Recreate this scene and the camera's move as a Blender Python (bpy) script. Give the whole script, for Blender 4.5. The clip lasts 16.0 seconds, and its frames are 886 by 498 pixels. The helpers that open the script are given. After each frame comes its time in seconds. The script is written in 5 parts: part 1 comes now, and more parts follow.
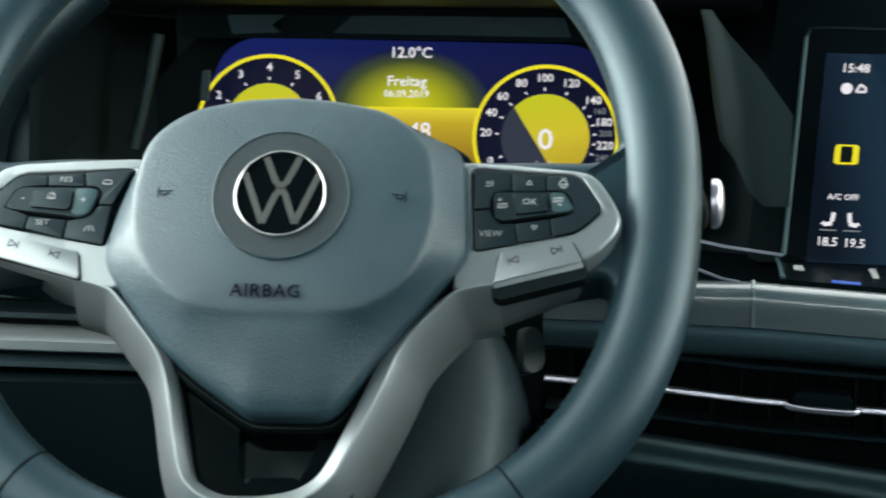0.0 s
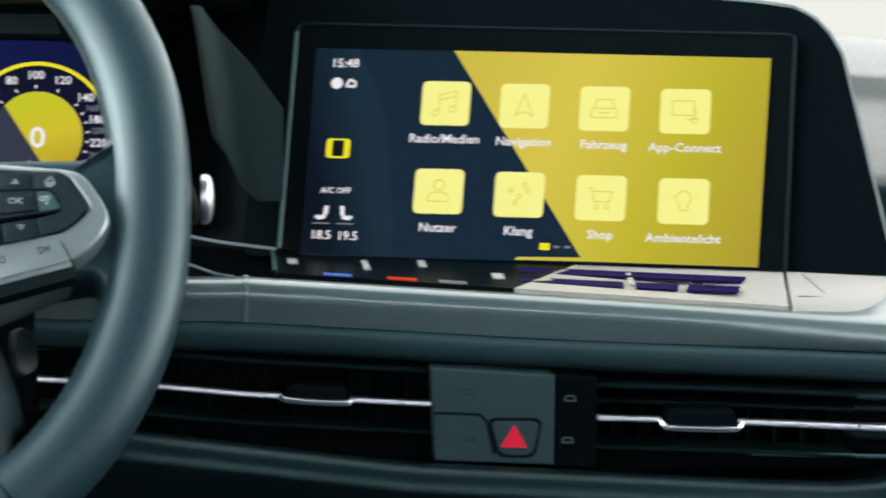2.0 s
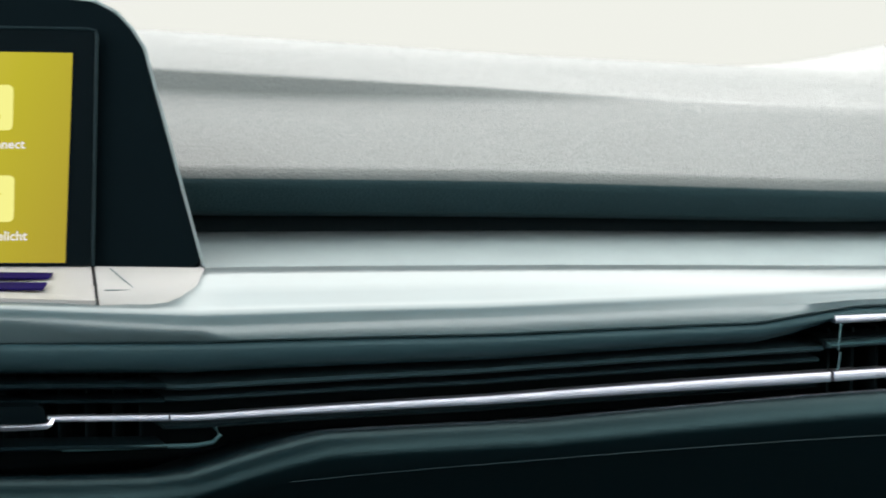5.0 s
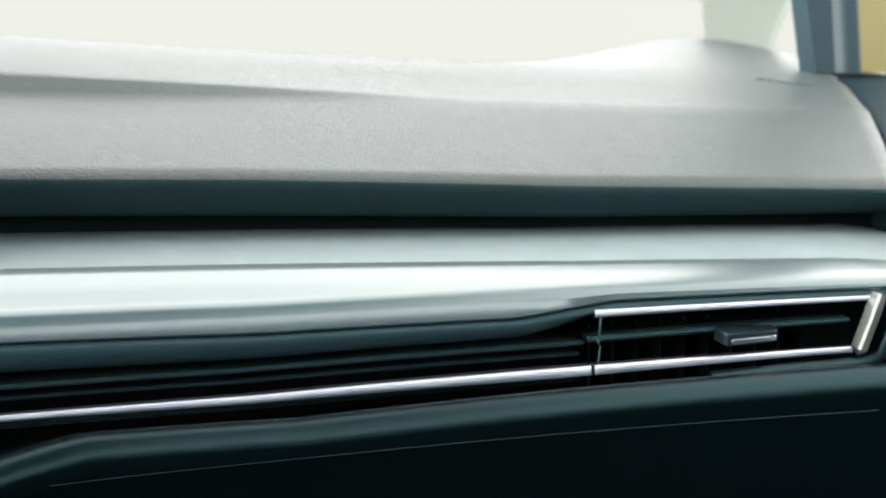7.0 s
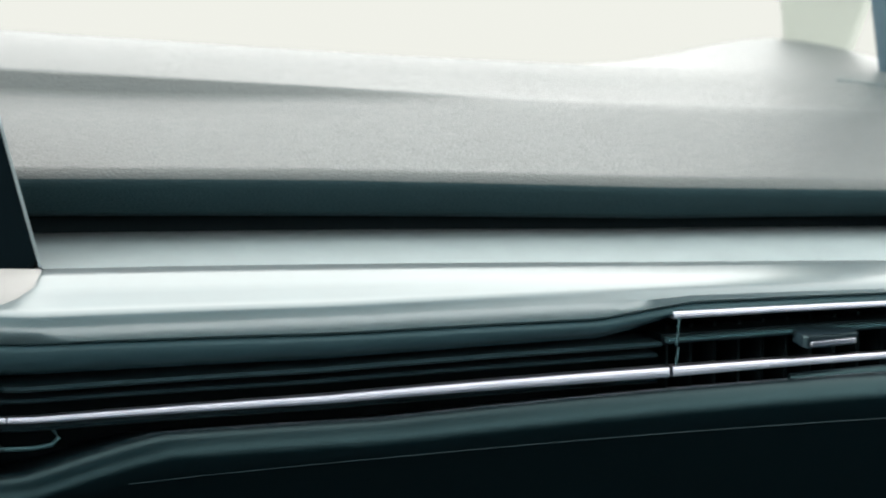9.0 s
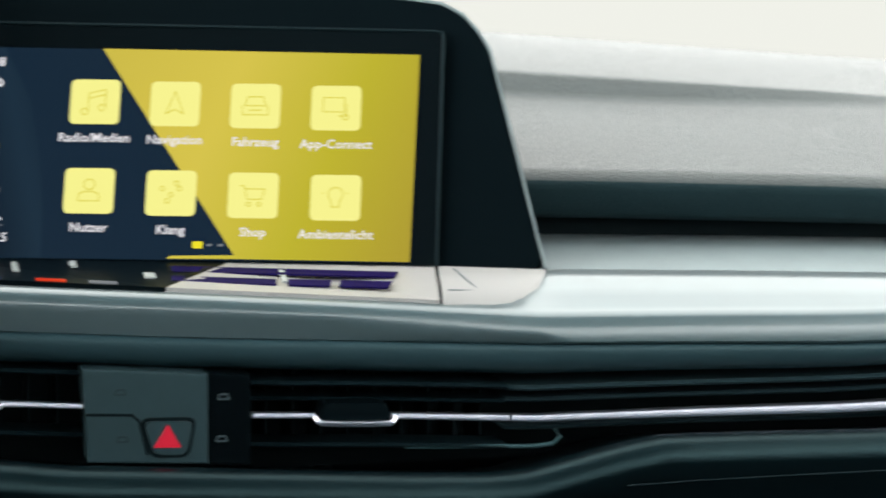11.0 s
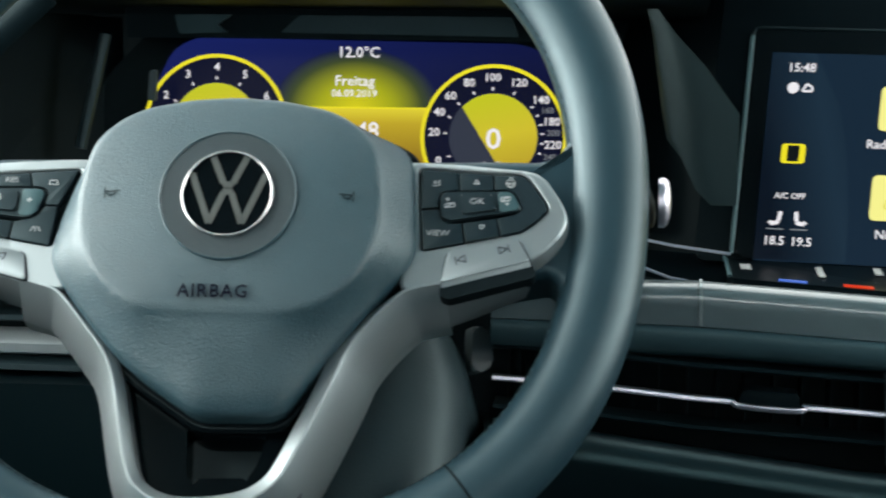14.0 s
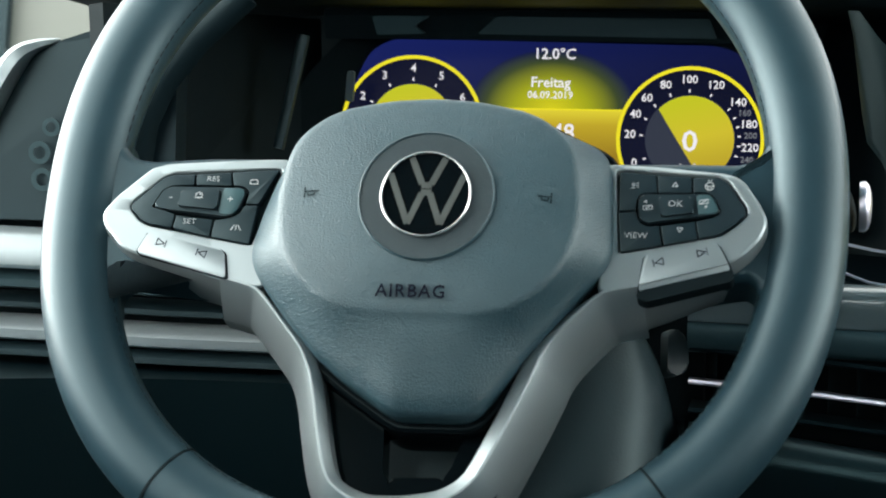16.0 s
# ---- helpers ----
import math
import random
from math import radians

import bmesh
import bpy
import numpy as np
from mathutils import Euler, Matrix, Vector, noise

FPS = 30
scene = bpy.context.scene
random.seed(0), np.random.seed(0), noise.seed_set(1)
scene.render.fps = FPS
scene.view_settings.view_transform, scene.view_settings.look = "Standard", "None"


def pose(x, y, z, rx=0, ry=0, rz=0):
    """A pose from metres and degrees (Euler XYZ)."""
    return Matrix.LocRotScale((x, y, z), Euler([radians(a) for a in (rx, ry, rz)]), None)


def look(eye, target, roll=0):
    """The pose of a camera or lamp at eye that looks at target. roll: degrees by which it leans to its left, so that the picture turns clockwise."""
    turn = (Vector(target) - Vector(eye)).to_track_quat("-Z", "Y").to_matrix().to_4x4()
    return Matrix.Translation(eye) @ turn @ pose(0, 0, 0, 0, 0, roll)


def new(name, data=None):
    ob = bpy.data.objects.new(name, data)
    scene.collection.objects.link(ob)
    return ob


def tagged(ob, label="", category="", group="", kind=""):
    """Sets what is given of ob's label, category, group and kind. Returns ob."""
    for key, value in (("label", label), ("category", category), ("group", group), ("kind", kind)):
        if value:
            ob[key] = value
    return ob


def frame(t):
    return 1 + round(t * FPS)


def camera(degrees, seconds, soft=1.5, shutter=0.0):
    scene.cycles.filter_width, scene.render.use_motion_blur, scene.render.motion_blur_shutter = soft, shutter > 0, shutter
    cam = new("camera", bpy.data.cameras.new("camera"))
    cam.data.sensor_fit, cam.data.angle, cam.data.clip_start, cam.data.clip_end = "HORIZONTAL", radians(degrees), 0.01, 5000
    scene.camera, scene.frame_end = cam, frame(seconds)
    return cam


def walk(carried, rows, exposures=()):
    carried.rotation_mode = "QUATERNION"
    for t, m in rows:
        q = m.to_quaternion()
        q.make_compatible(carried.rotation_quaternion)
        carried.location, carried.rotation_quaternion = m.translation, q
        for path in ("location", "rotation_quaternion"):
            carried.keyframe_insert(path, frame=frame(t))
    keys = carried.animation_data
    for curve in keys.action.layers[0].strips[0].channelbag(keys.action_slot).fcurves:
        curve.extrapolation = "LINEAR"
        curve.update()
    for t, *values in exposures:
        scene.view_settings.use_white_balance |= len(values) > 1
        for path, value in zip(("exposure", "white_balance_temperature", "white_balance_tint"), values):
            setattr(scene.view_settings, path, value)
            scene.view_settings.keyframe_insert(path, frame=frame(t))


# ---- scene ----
# The camera stands on a tripod between the front seats and pans about an upright axis 8 cm behind the lens.
cam = camera(21.86, 16.0, soft=1.8, shutter=0.4)
cam.data.dof.use_dof, cam.data.dof.focus_distance, cam.data.dof.aperture_fstop = True, 1.14, 13.0  # focused on the dashboard
PIVOT, ARM, TILT, LEAN = Vector((-0.181, -1.12, 0.81)), 0.08, 6.550, 0.459
PANS = [(0.0, -6.182), (0.5, -3.593), (1.0, -0.55), (1.5, 2.38), (2.0, 5.67), (2.5, 8.776), (3.0, 12.106), (3.5, 14.883), (4.0, 17.599), (4.5, 19.86), (5.0, 21.864), (5.2, 22.578), (7.3, 27.803), (7.5, 27.929), (8.0, 28.171), (8.2, 27.969), (10.3, 18.815), (10.5, 17.541), (11.0, 13.827), (11.5, 10.417), (12.0, 6.821), (12.5, 3.558), (13.0, 0.331), (13.5, -2.375), (14.0, -4.959), (14.5, -6.931), (15.0, -8.583), (15.5, -9.457), (16.0, -9.556)]


def stand(pan):
    a, b = radians(pan), radians(TILT)
    eye = PIVOT + ARM * Vector((math.sin(a), math.cos(a), 0))
    return look(eye, eye + Vector((math.sin(a) * math.cos(b), math.cos(a) * math.cos(b), -math.sin(b))), LEAN)


walk(cam, [(t, stand(p)) for t, p in PANS], [(0.0, 2.85), (16.0, 2.85)])
LIT = 2.0 ** -2.85  # what gives off light is set against the camera's exposure

# ---- light ----
world = bpy.data.worlds.new("sky")
scene.world = world
world.use_nodes = True
wn = world.node_tree
sky = wn.nodes.new("ShaderNodeTexSky")
sky.sky_type, sky.sun_disc = "NISHITA", False
sky.sun_elevation, sky.sun_rotation = radians(24), radians(280)
sky.dust_density, sky.air_density = 0.7, 1.0
pale = wn.nodes.new("ShaderNodeHueSaturation")
pale.inputs["Saturation"].default_value = 0.02
wn.links.new(sky.outputs[0], pale.inputs["Color"])
warm = wn.nodes.new("ShaderNodeMix")
warm.data_type, warm.blend_type = "RGBA", "MULTIPLY"
warm.inputs[0].default_value, warm.inputs[7].default_value = 1.0, (1.0, 0.987, 0.945, 1)
wn.links.new(pale.outputs[0], warm.inputs[6])
wn.links.new(warm.outputs[2], wn.nodes["Background"].inputs[0])
wn.nodes["Background"].inputs[1].default_value = 0.188
sun = new("sun", bpy.data.lights.new("sun", "SUN"))
sun.data.energy, sun.data.angle, sun.data.color = 0.22, radians(40), (1.0, 0.985, 0.94)
sun.matrix_world = look((-3.6, 0.65, 2.25), (-0.37, 0, 0.72))


# ---- materials ----
def lin(r, g, b):
    return tuple((c / 255 / 12.92 if c <= 10 else ((c / 255 + 0.055) / 1.055) ** 2.4) for c in (r, g, b)) + (1.0,)


def surface(name, col, rough=0.5, metal=0.0, vary=0.15, grain=0.0, size=900.0, spread=40.0, coat=0.0, coat_rough=0.06, coat_ior=1.5, brushed=False, spec=0.5, uneven=0.12, cells=False, tint=(1.0, 1.0, 1.0)):
    """A plain surface with broad and fine variation of colour and gloss; grain is the height of its relief."""
    m = bpy.data.materials.new(name)
    m.use_nodes = True
    nt = m.node_tree
    b = nt.nodes["Principled BSDF"]
    co = nt.nodes.new("ShaderNodeTexCoord")
    mp = nt.nodes.new("ShaderNodeMapping")
    if brushed:
        mp.inputs["Scale"].default_value = (0.04, 1.0, 1.0)
    nt.links.new(co.outputs["Object"], mp.inputs["Vector"])
    big = nt.nodes.new("ShaderNodeTexNoise")
    big.inputs["Scale"].default_value, big.inputs["Detail"].default_value = spread, 4
    nt.links.new(co.outputs["Object"], big.inputs["Vector"])
    mix = nt.nodes.new("ShaderNodeMix")
    mix.data_type = "RGBA"
    mix.inputs[6].default_value = tuple(c * (1 - vary) for c in col[:3]) + (1,)
    mix.inputs[7].default_value = tuple(min(1, c * (1 + vary)) for c in col[:3]) + (1,)
    nt.links.new(big.outputs["Fac"], mix.inputs[0])
    nt.links.new(mix.outputs[2], b.inputs["Base Color"])
    fine = nt.nodes.new("ShaderNodeTexNoise")
    fine.inputs["Scale"].default_value, fine.inputs["Detail"].default_value = spread * 7, 3
    nt.links.new(mp.outputs[0], fine.inputs["Vector"])
    rr = nt.nodes.new("ShaderNodeMapRange")
    rr.inputs[3].default_value, rr.inputs[4].default_value = max(0.02, rough * (1 - uneven)), min(1, rough * (1 + uneven))
    nt.links.new(fine.outputs["Fac"], rr.inputs[0])
    nt.links.new(rr.outputs[0], b.inputs["Roughness"])
    b.inputs["Metallic"].default_value = metal
    b.inputs["Specular IOR Level"].default_value = spec
    b.inputs["Specular Tint"].default_value = (*tint, 1)
    b.inputs["Coat Weight"].default_value = coat
    b.inputs["Coat IOR"].default_value = coat_ior
    b.inputs["Coat Roughness"].default_value = coat_rough
    if grain:
        cell = nt.nodes.new("ShaderNodeTexVoronoi" if not brushed else "ShaderNodeTexNoise")
        cell.inputs["Scale"].default_value = size
        nt.links.new(mp.outputs[0], cell.inputs["Vector"])
        height = cell.outputs[0]
        if cells:  # leather: flat cells between narrow grooves
            cell.feature = "DISTANCE_TO_EDGE"
            flat = nt.nodes.new("ShaderNodeMapRange")
            flat.interpolation_type = "SMOOTHSTEP"
            flat.inputs[1].default_value, flat.inputs[2].default_value = 0.0, 0.28
            nt.links.new(cell.outputs["Distance"], flat.inputs[0])
            height = flat.outputs[0]
        bump = nt.nodes.new("ShaderNodeBump")
        bump.inputs["Strength"].default_value, bump.inputs["Distance"].default_value = 1.0, grain
        nt.links.new(height, bump.inputs["Height"])
        nt.links.new(bump.outputs[0], b.inputs["Normal"])
    return m


def glow(name, col, strength=1.0):
    m = bpy.data.materials.new(name)
    m.use_nodes = True
    b = m.node_tree.nodes["Principled BSDF"]
    b.inputs["Base Color"].default_value = (0.0015, 0.0015, 0.0015, 1)
    b.inputs["Roughness"].default_value = 0.25
    b.inputs["Specular IOR Level"].default_value = 0.04
    b.inputs["Emission Color"].default_value = col
    b.inputs["Emission Strength"].default_value = strength * LIT
    return m


def glow_ramp(name, stops, axis, low, high, strength=1.0, round_size=0.0):
    """A lit display whose colour runs along one axis (or outwards from its origin)."""
    m = glow(name, (0, 0, 0, 1), strength)
    nt = m.node_tree
    co = nt.nodes.new("ShaderNodeTexCoord")
    rng = nt.nodes.new("ShaderNodeMapRange")
    rng.inputs[1].default_value, rng.inputs[2].default_value = low, high
    if round_size:
        ln = nt.nodes.new("ShaderNodeVectorMath")
        ln.operation = "LENGTH"
        nt.links.new(co.outputs["Object"], ln.inputs[0])
        nt.links.new(ln.outputs["Value"], rng.inputs[0])
    else:
        dot = nt.nodes.new("ShaderNodeVectorMath")
        dot.operation = "DOT_PRODUCT"
        dot.inputs[1].default_value = axis
        nt.links.new(co.outputs["Object"], dot.inputs[0])
        nt.links.new(dot.outputs["Value"], rng.inputs[0])
    ramp = nt.nodes.new("ShaderNodeValToRGB")
    while len(ramp.color_ramp.elements) < len(stops):
        ramp.color_ramp.elements.new(0.5)
    for e, (p, c) in zip(ramp.color_ramp.elements, stops):
        e.position, e.color = p, c
    nt.links.new(rng.outputs[0], ramp.inputs[0])
    nt.links.new(ramp.outputs[0], nt.nodes["Principled BSDF"].inputs["Emission Color"])
    return m


PAD = surface("grained dashboard skin", (0.034, 0.046, 0.048, 1), 0.47, grain=0.00024, size=440, spread=25, spec=0.70, cells=True, tint=(0.98, 1.0, 0.99))
SOFT = surface("soft dark plastic", (0.009, 0.020, 0.025, 1), 0.5, grain=0.00008, size=900, spread=30, tint=(0.72, 1.0, 1.04))
LOWER = surface("lower dark plastic", (0.0011, 0.0038, 0.0052, 1), 0.30, grain=0.00004, size=800, spread=30, spec=0.62, cells=True, tint=(0.55, 1.0, 1.08))
DECOR = surface("brushed grey decor", (0.074, 0.124, 0.140, 1), 0.34, metal=0.45, grain=0.000005, size=1500, spread=60, brushed=True, uneven=0.14, spec=1.0, coat=1.0, coat_rough=0.29, coat_ior=2.1, tint=(0.98, 1.0, 0.97))
COVE = surface("matt cove grey with light put in", (0.17, 0.215, 0.225, 1), 0.5, grain=0.00002, size=900, spread=40, spec=0.7)
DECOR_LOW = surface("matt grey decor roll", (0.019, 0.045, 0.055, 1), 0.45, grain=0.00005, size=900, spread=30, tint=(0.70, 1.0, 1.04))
LEATHER = surface("smooth rim leather", (0.0112, 0.031, 0.042, 1), 0.40, grain=0.00002, size=900, spread=60, spec=0.5, cells=True, tint=(0.74, 1.0, 1.05))
COVER = surface("grained airbag skin", (0.0185, 0.049, 0.064, 1), 0.42, grain=0.00011, size=760, spread=50, spec=0.68, cells=True, tint=(0.86, 1.0, 1.01))
SATIN = surface("satin silver", (0.31, 0.375, 0.39, 1), 0.36, metal=0.7, vary=0.02, spread=40, uneven=0.02)
MIRROR = surface("bright chrome", (0.60, 0.63, 0.64, 1), 0.09, metal=1.0, vary=0.02, spread=40, uneven=0.02)
CHROME = surface("polished chrome", (0.68, 0.69, 0.79, 1), 0.33, metal=1.0, vary=0.02, spread=40, uneven=0.02)
PIANO = surface("piano black", (0.002, 0.0035, 0.0045, 1), 0.14, vary=0.1, spread=60, spec=0.08, uneven=0.05, tint=(0.70, 1.0, 1.04))
BLACK = surface("matt black", (0.0028, 0.0058, 0.0076, 1), 0.6, vary=0.2, spread=60, spec=0.12, tint=(0.70, 1.0, 1.04))
KEYBLACK = surface("satin black key", (0.006, 0.013, 0.018, 1), 0.42, grain=0.00002, size=2000, spread=80, spec=0.4, tint=(0.70, 1.0, 1.04))
KEYGREY = surface("grey key", (0.027, 0.064, 0.073, 1), 0.42, grain=0.00003, size=2000, spread=80, tint=(0.72, 1.0, 1.04))
PANELGREY = surface("satin panel with a window reflection put in as grey", (0.021, 0.042, 0.049, 1), 0.4, grain=0.00002, size=2000, spread=80, tint=(0.70, 1.0, 1.04))
BADGEBAR = surface("grey metal bar", (0.10, 0.115, 0.11, 1), 0.4, metal=0.8, vary=0.05, uneven=0.02)
DULL = surface("dull silver", (0.29, 0.30, 0.28, 1), 0.36, metal=0.8, vary=0.05, uneven=0.02)
STRIP_SKY = surface("sky reflection grey", (0.33, 0.33, 0.325, 1), 0.42, vary=0.03, spread=40)
GLASS = surface("display glass black", (0.0026, 0.0046, 0.0058, 1), 0.12, vary=0.05, spread=40, spec=0.08, uneven=0.03)
PRINT = surface("white print", (0.34, 0.38, 0.39, 1), 0.5, vary=0.05)
PILLARSKIN = surface("pale green grey pillar trim", (0.21, 0.235, 0.21, 1), 0.6, vary=0.05, spread=12)
EDGE = surface("dark edge grey", (0.004, 0.010, 0.013, 1), 0.5, vary=0.1, spec=0.15, tint=(0.70, 1.0, 1.04))
RINGGREY = surface("grey emblem ring", (0.042, 0.066, 0.075, 1), 0.42, vary=0.08, spread=60)
REFLECTION_GREY = surface("dim reflection grey", (0.0058, 0.0130, 0.0150, 1), 0.40, vary=0.2, spread=18, spec=0.27, tint=(0.70, 1.0, 1.04))
INK = surface("dark print", (0.003, 0.004, 0.012, 1), 0.7, vary=0.1, spec=0.05)
VIOLET = surface("dark violet print", (0.006, 0.003, 0.050, 1), 0.6, vary=0.1, spec=0.03)
PAD_SHADE = surface("shaded pad edge", (0.008, 0.022, 0.027, 1), 0.5, grain=0.0001, size=420, spread=25, spec=0.35, cells=True, tint=(0.70, 1.0, 1.04))
YPAINT = surface("yellow car paint", (0.14, 0.112, 0.012, 1), 0.5, vary=0.05, coat=0.15, spread=8)
HOUSE = surface("satin black housing", (0.0022, 0.0046, 0.0060, 1), 0.3, vary=0.1, spread=60, spec=0.02, tint=(0.70, 1.0, 1.04))
DOORSKIN = surface("blue grey door skin", (0.007, 0.017, 0.024, 1), 0.55, grain=0.0001, size=700, spread=25, spec=0.3, tint=(0.62, 0.95, 1.1))
DOORTOP_LIT = surface("satin door top with sky light put in", (0.055, 0.080, 0.090, 1), 0.34, vary=0.08, spread=25, spec=0.8)
# teal in the headliner and cabin trim tints light bounced inside the unseen cabin
HEADLINER = surface("teal headliner cloth", (0.17, 0.36, 0.43, 1), 0.9, grain=0.0004, size=500, spread=20)
CARPET = surface("black carpet", (0.006, 0.013, 0.017, 1), 0.95, grain=0.002, size=400, spread=20)
ASPHALT = surface("pale paving", (0.4, 0.4, 0.39, 1), 0.9, spread=2, grain=0.002, size=60)
CABIN = surface("teal cabin trim", (0.03, 0.10, 0.135, 1), 0.7, vary=0.1, spread=6)
STITCH = surface("black thread", (0.006, 0.010, 0.012, 1), 0.8, spec=0.2)
WHITE_GLOW = glow("display white", lin(238, 236, 240), 1.0)
GREY_GLOW = glow("display grey", lin(120, 125, 130), 1.0)
YELLOW_GLOW = glow("display yellow tile", lin(247, 243, 144), 1.0)
LINE_GLOW = glow("display dark yellow line", lin(216, 205, 70), 1.0)
AMBER_GLOW = glow("display ring yellow", lin(238, 226, 40), 1.0)
NAVY_GLOW = glow("display navy", lin(20, 39, 56), 1.0)
RED_GLOW = glow("warning red", lin(214, 40, 62), 0.85)
BLUE_GLOW = glow("touch blue", lin(80, 120, 220), 0.9)
ORANGE_GLOW = glow("touch red", lin(225, 60, 25), 0.9)
GOLD = glow_ramp("display gold", [(0, lin(206, 188, 72)), (0.35, lin(214, 196, 76)), (0.7, lin(190, 180, 48)), (1, lin(176, 158, 50))], (1, -0.4, 0), -0.06, 0.13)


# ---- builders ----
def part(name, bm, material, parent, label="", smooth=0):
    """Links a bmesh as one mesh object under a thing or a part; smooth: the angle up to which edges shade round."""
    me = bpy.data.meshes.new(name)
    bmesh.ops.recalc_face_normals(bm, faces=bm.faces)
    if smooth:
        for f in bm.faces:
            f.smooth = True
        for e in bm.edges:
            if len(e.link_faces) == 2 and e.calc_face_angle(0) > radians(smooth):
                e.smooth = False
    bm.to_mesh(me)
    bm.free()
    me.materials.append(material)
    ob = new(name, me)
    if parent is not None:
        ob.parent = parent
    return tagged(ob, label)


def thing(name, m, label, category, group="", kind=""):
    ob = new(name)
    ob.empty_display_size = 0.02
    ob.matrix_world = m
    return tagged(ob, label, category, group, kind)


def ring_loft(rings, cap=True, close=True):
    """A skin over a row of rings of equally many points."""
    bm = bmesh.new()
    vs = [[bm.verts.new(p) for p in r] for r in rings]
    n = len(rings[0])
    for a, b in zip(vs, vs[1:]):
        for i in range(n if close else n - 1):
            bm.faces.new((a[i], a[(i + 1) % n], b[(i + 1) % n], b[i]))
    if cap:
        bm.faces.new(vs[0])
        bm.faces.new(vs[-1])
    return bm


def plate(outline, low, high, bevel=0.0, segs=2):
    """A flat outline (metres) drawn out from height low to high, with a rounded upper edge."""
    bm = bmesh.new()
    bottom = [bm.verts.new((x, y, low)) for x, y in outline]
    top = [bm.verts.new((x, y, high)) for x, y in outline]
    n = len(outline)
    up = bm.faces.new(top)
    bm.faces.new(bottom[::-1])
    for i in range(n):
        bm.faces.new((bottom[i], bottom[(i + 1) % n], top[(i + 1) % n], top[i]))
    if bevel:
        bmesh.ops.bevel(bm, geom=list(up.edges), offset=bevel, segments=segs, profile=0.6, affect="EDGES", clamp_overlap=True)
    return bm


def rounded(outline, r, k=4):
    """The outline with its corners cut round."""
    pts, n = [], len(outline)
    for i in range(n):
        p = Vector(outline[i])
        a, b = Vector(outline[i - 1]) - p, Vector(outline[(i + 1) % n]) - p
        d = min(r, a.length * 0.45, b.length * 0.45)
        p0, p1 = p + a.normalized() * d, p + b.normalized() * d
        for j in range(k + 1):
            t = j / k
            pts.append(tuple((1 - t) ** 2 * p0 + 2 * t * (1 - t) * p + t * t * p1))
    return pts


def soft_plate(outline, low, high, r, k=5):
    """A plate with a dense outline whose upper edge is rounded by r, ring by ring."""
    n = len(outline)
    p = [Vector((x, y)) for x, y in outline]
    area = sum(p[i].x * p[(i + 1) % n].y - p[(i + 1) % n].x * p[i].y for i in range(n))
    sign = 1 if area > 0 else -1
    inward = []
    for i in range(n):
        d = (p[(i + 1) % n] - p[i - 1]).normalized()
        inward.append(Vector((-d.y, d.x)) * sign)
    rings = [[(v.x, v.y, low) for v in p]]
    for j in range(k + 1):
        a = math.pi / 2 * j / k
        rings.append([tuple(v + m * r * (1 - math.cos(a))) + (high - r + r * math.sin(a),) for v, m in zip(p, inward)])
    return ring_loft(rings)


def rect(cx, cy, w, h):
    return [(cx - w / 2, cy - h / 2), (cx + w / 2, cy - h / 2), (cx + w / 2, cy + h / 2), (cx - w / 2, cy + h / 2)]


def mm(pts):
    return [(x / 1000, y / 1000) for x, y in pts]


def disc(cx, cy, r, n=40, a0=0.0, a1=360.0):
    full = a1 - a0 >= 360
    k = n if full else n + 1
    pts = [(cx + r * math.cos(radians(a0 + (a1 - a0) * i / n)), cy + r * math.sin(radians(a0 + (a1 - a0) * i / n))) for i in range(k)]
    return pts if full else pts + [(cx, cy)]


def annulus(cx, cy, r0, r1, low, high, n=64, a0=0.0, a1=360.0):
    """A flat ring, or a piece of one."""
    full = a1 - a0 >= 360
    rings = []
    for i in range(n + (0 if full else 1)):
        a = radians(a0 + (a1 - a0) * i / n)
        c, s = math.cos(a), math.sin(a)
        rings.append([(cx + r0 * c, cy + r0 * s, low), (cx + r1 * c, cy + r1 * s, low), (cx + r1 * c, cy + r1 * s, high), (cx + r0 * c, cy + r0 * s, high)])
    if full:
        rings.append(rings[0])
    bm = ring_loft(rings, cap=not full)
    bmesh.ops.remove_doubles(bm, verts=bm.verts, dist=1e-7)
    return bm


def sweep(path, section, up=(0, 0, 1), cap=True):
    """A section of (side, up) pairs carried along a path of points."""
    rings, n = [], len(path)
    for i, p in enumerate(path):
        a, b = Vector(path[max(0, i - 1)]), Vector(path[min(n - 1, i + 1)])
        t = (b - a).normalized()
        side = t.cross(Vector(up)).normalized()
        top = side.cross(t)
        rings.append([tuple(Vector(p) + side * u + top * v) for u, v in section])
    return ring_loft(rings, cap)


def oval(a, b, n=12):
    return [(a * math.cos(2 * math.pi * i / n), b * math.sin(2 * math.pi * i / n)) for i in range(n)]


def box(x0, x1, y0, y1, z0, z1, bevel=0.0, segs=2):
    bm = plate([(x0, y0), (x1, y0), (x1, y1), (x0, y1)], z0, z1)
    if bevel:
        bmesh.ops.bevel(bm, geom=list(bm.edges), offset=bevel, segments=segs, profile=0.6, affect="EDGES", clamp_overlap=True)
    return bm


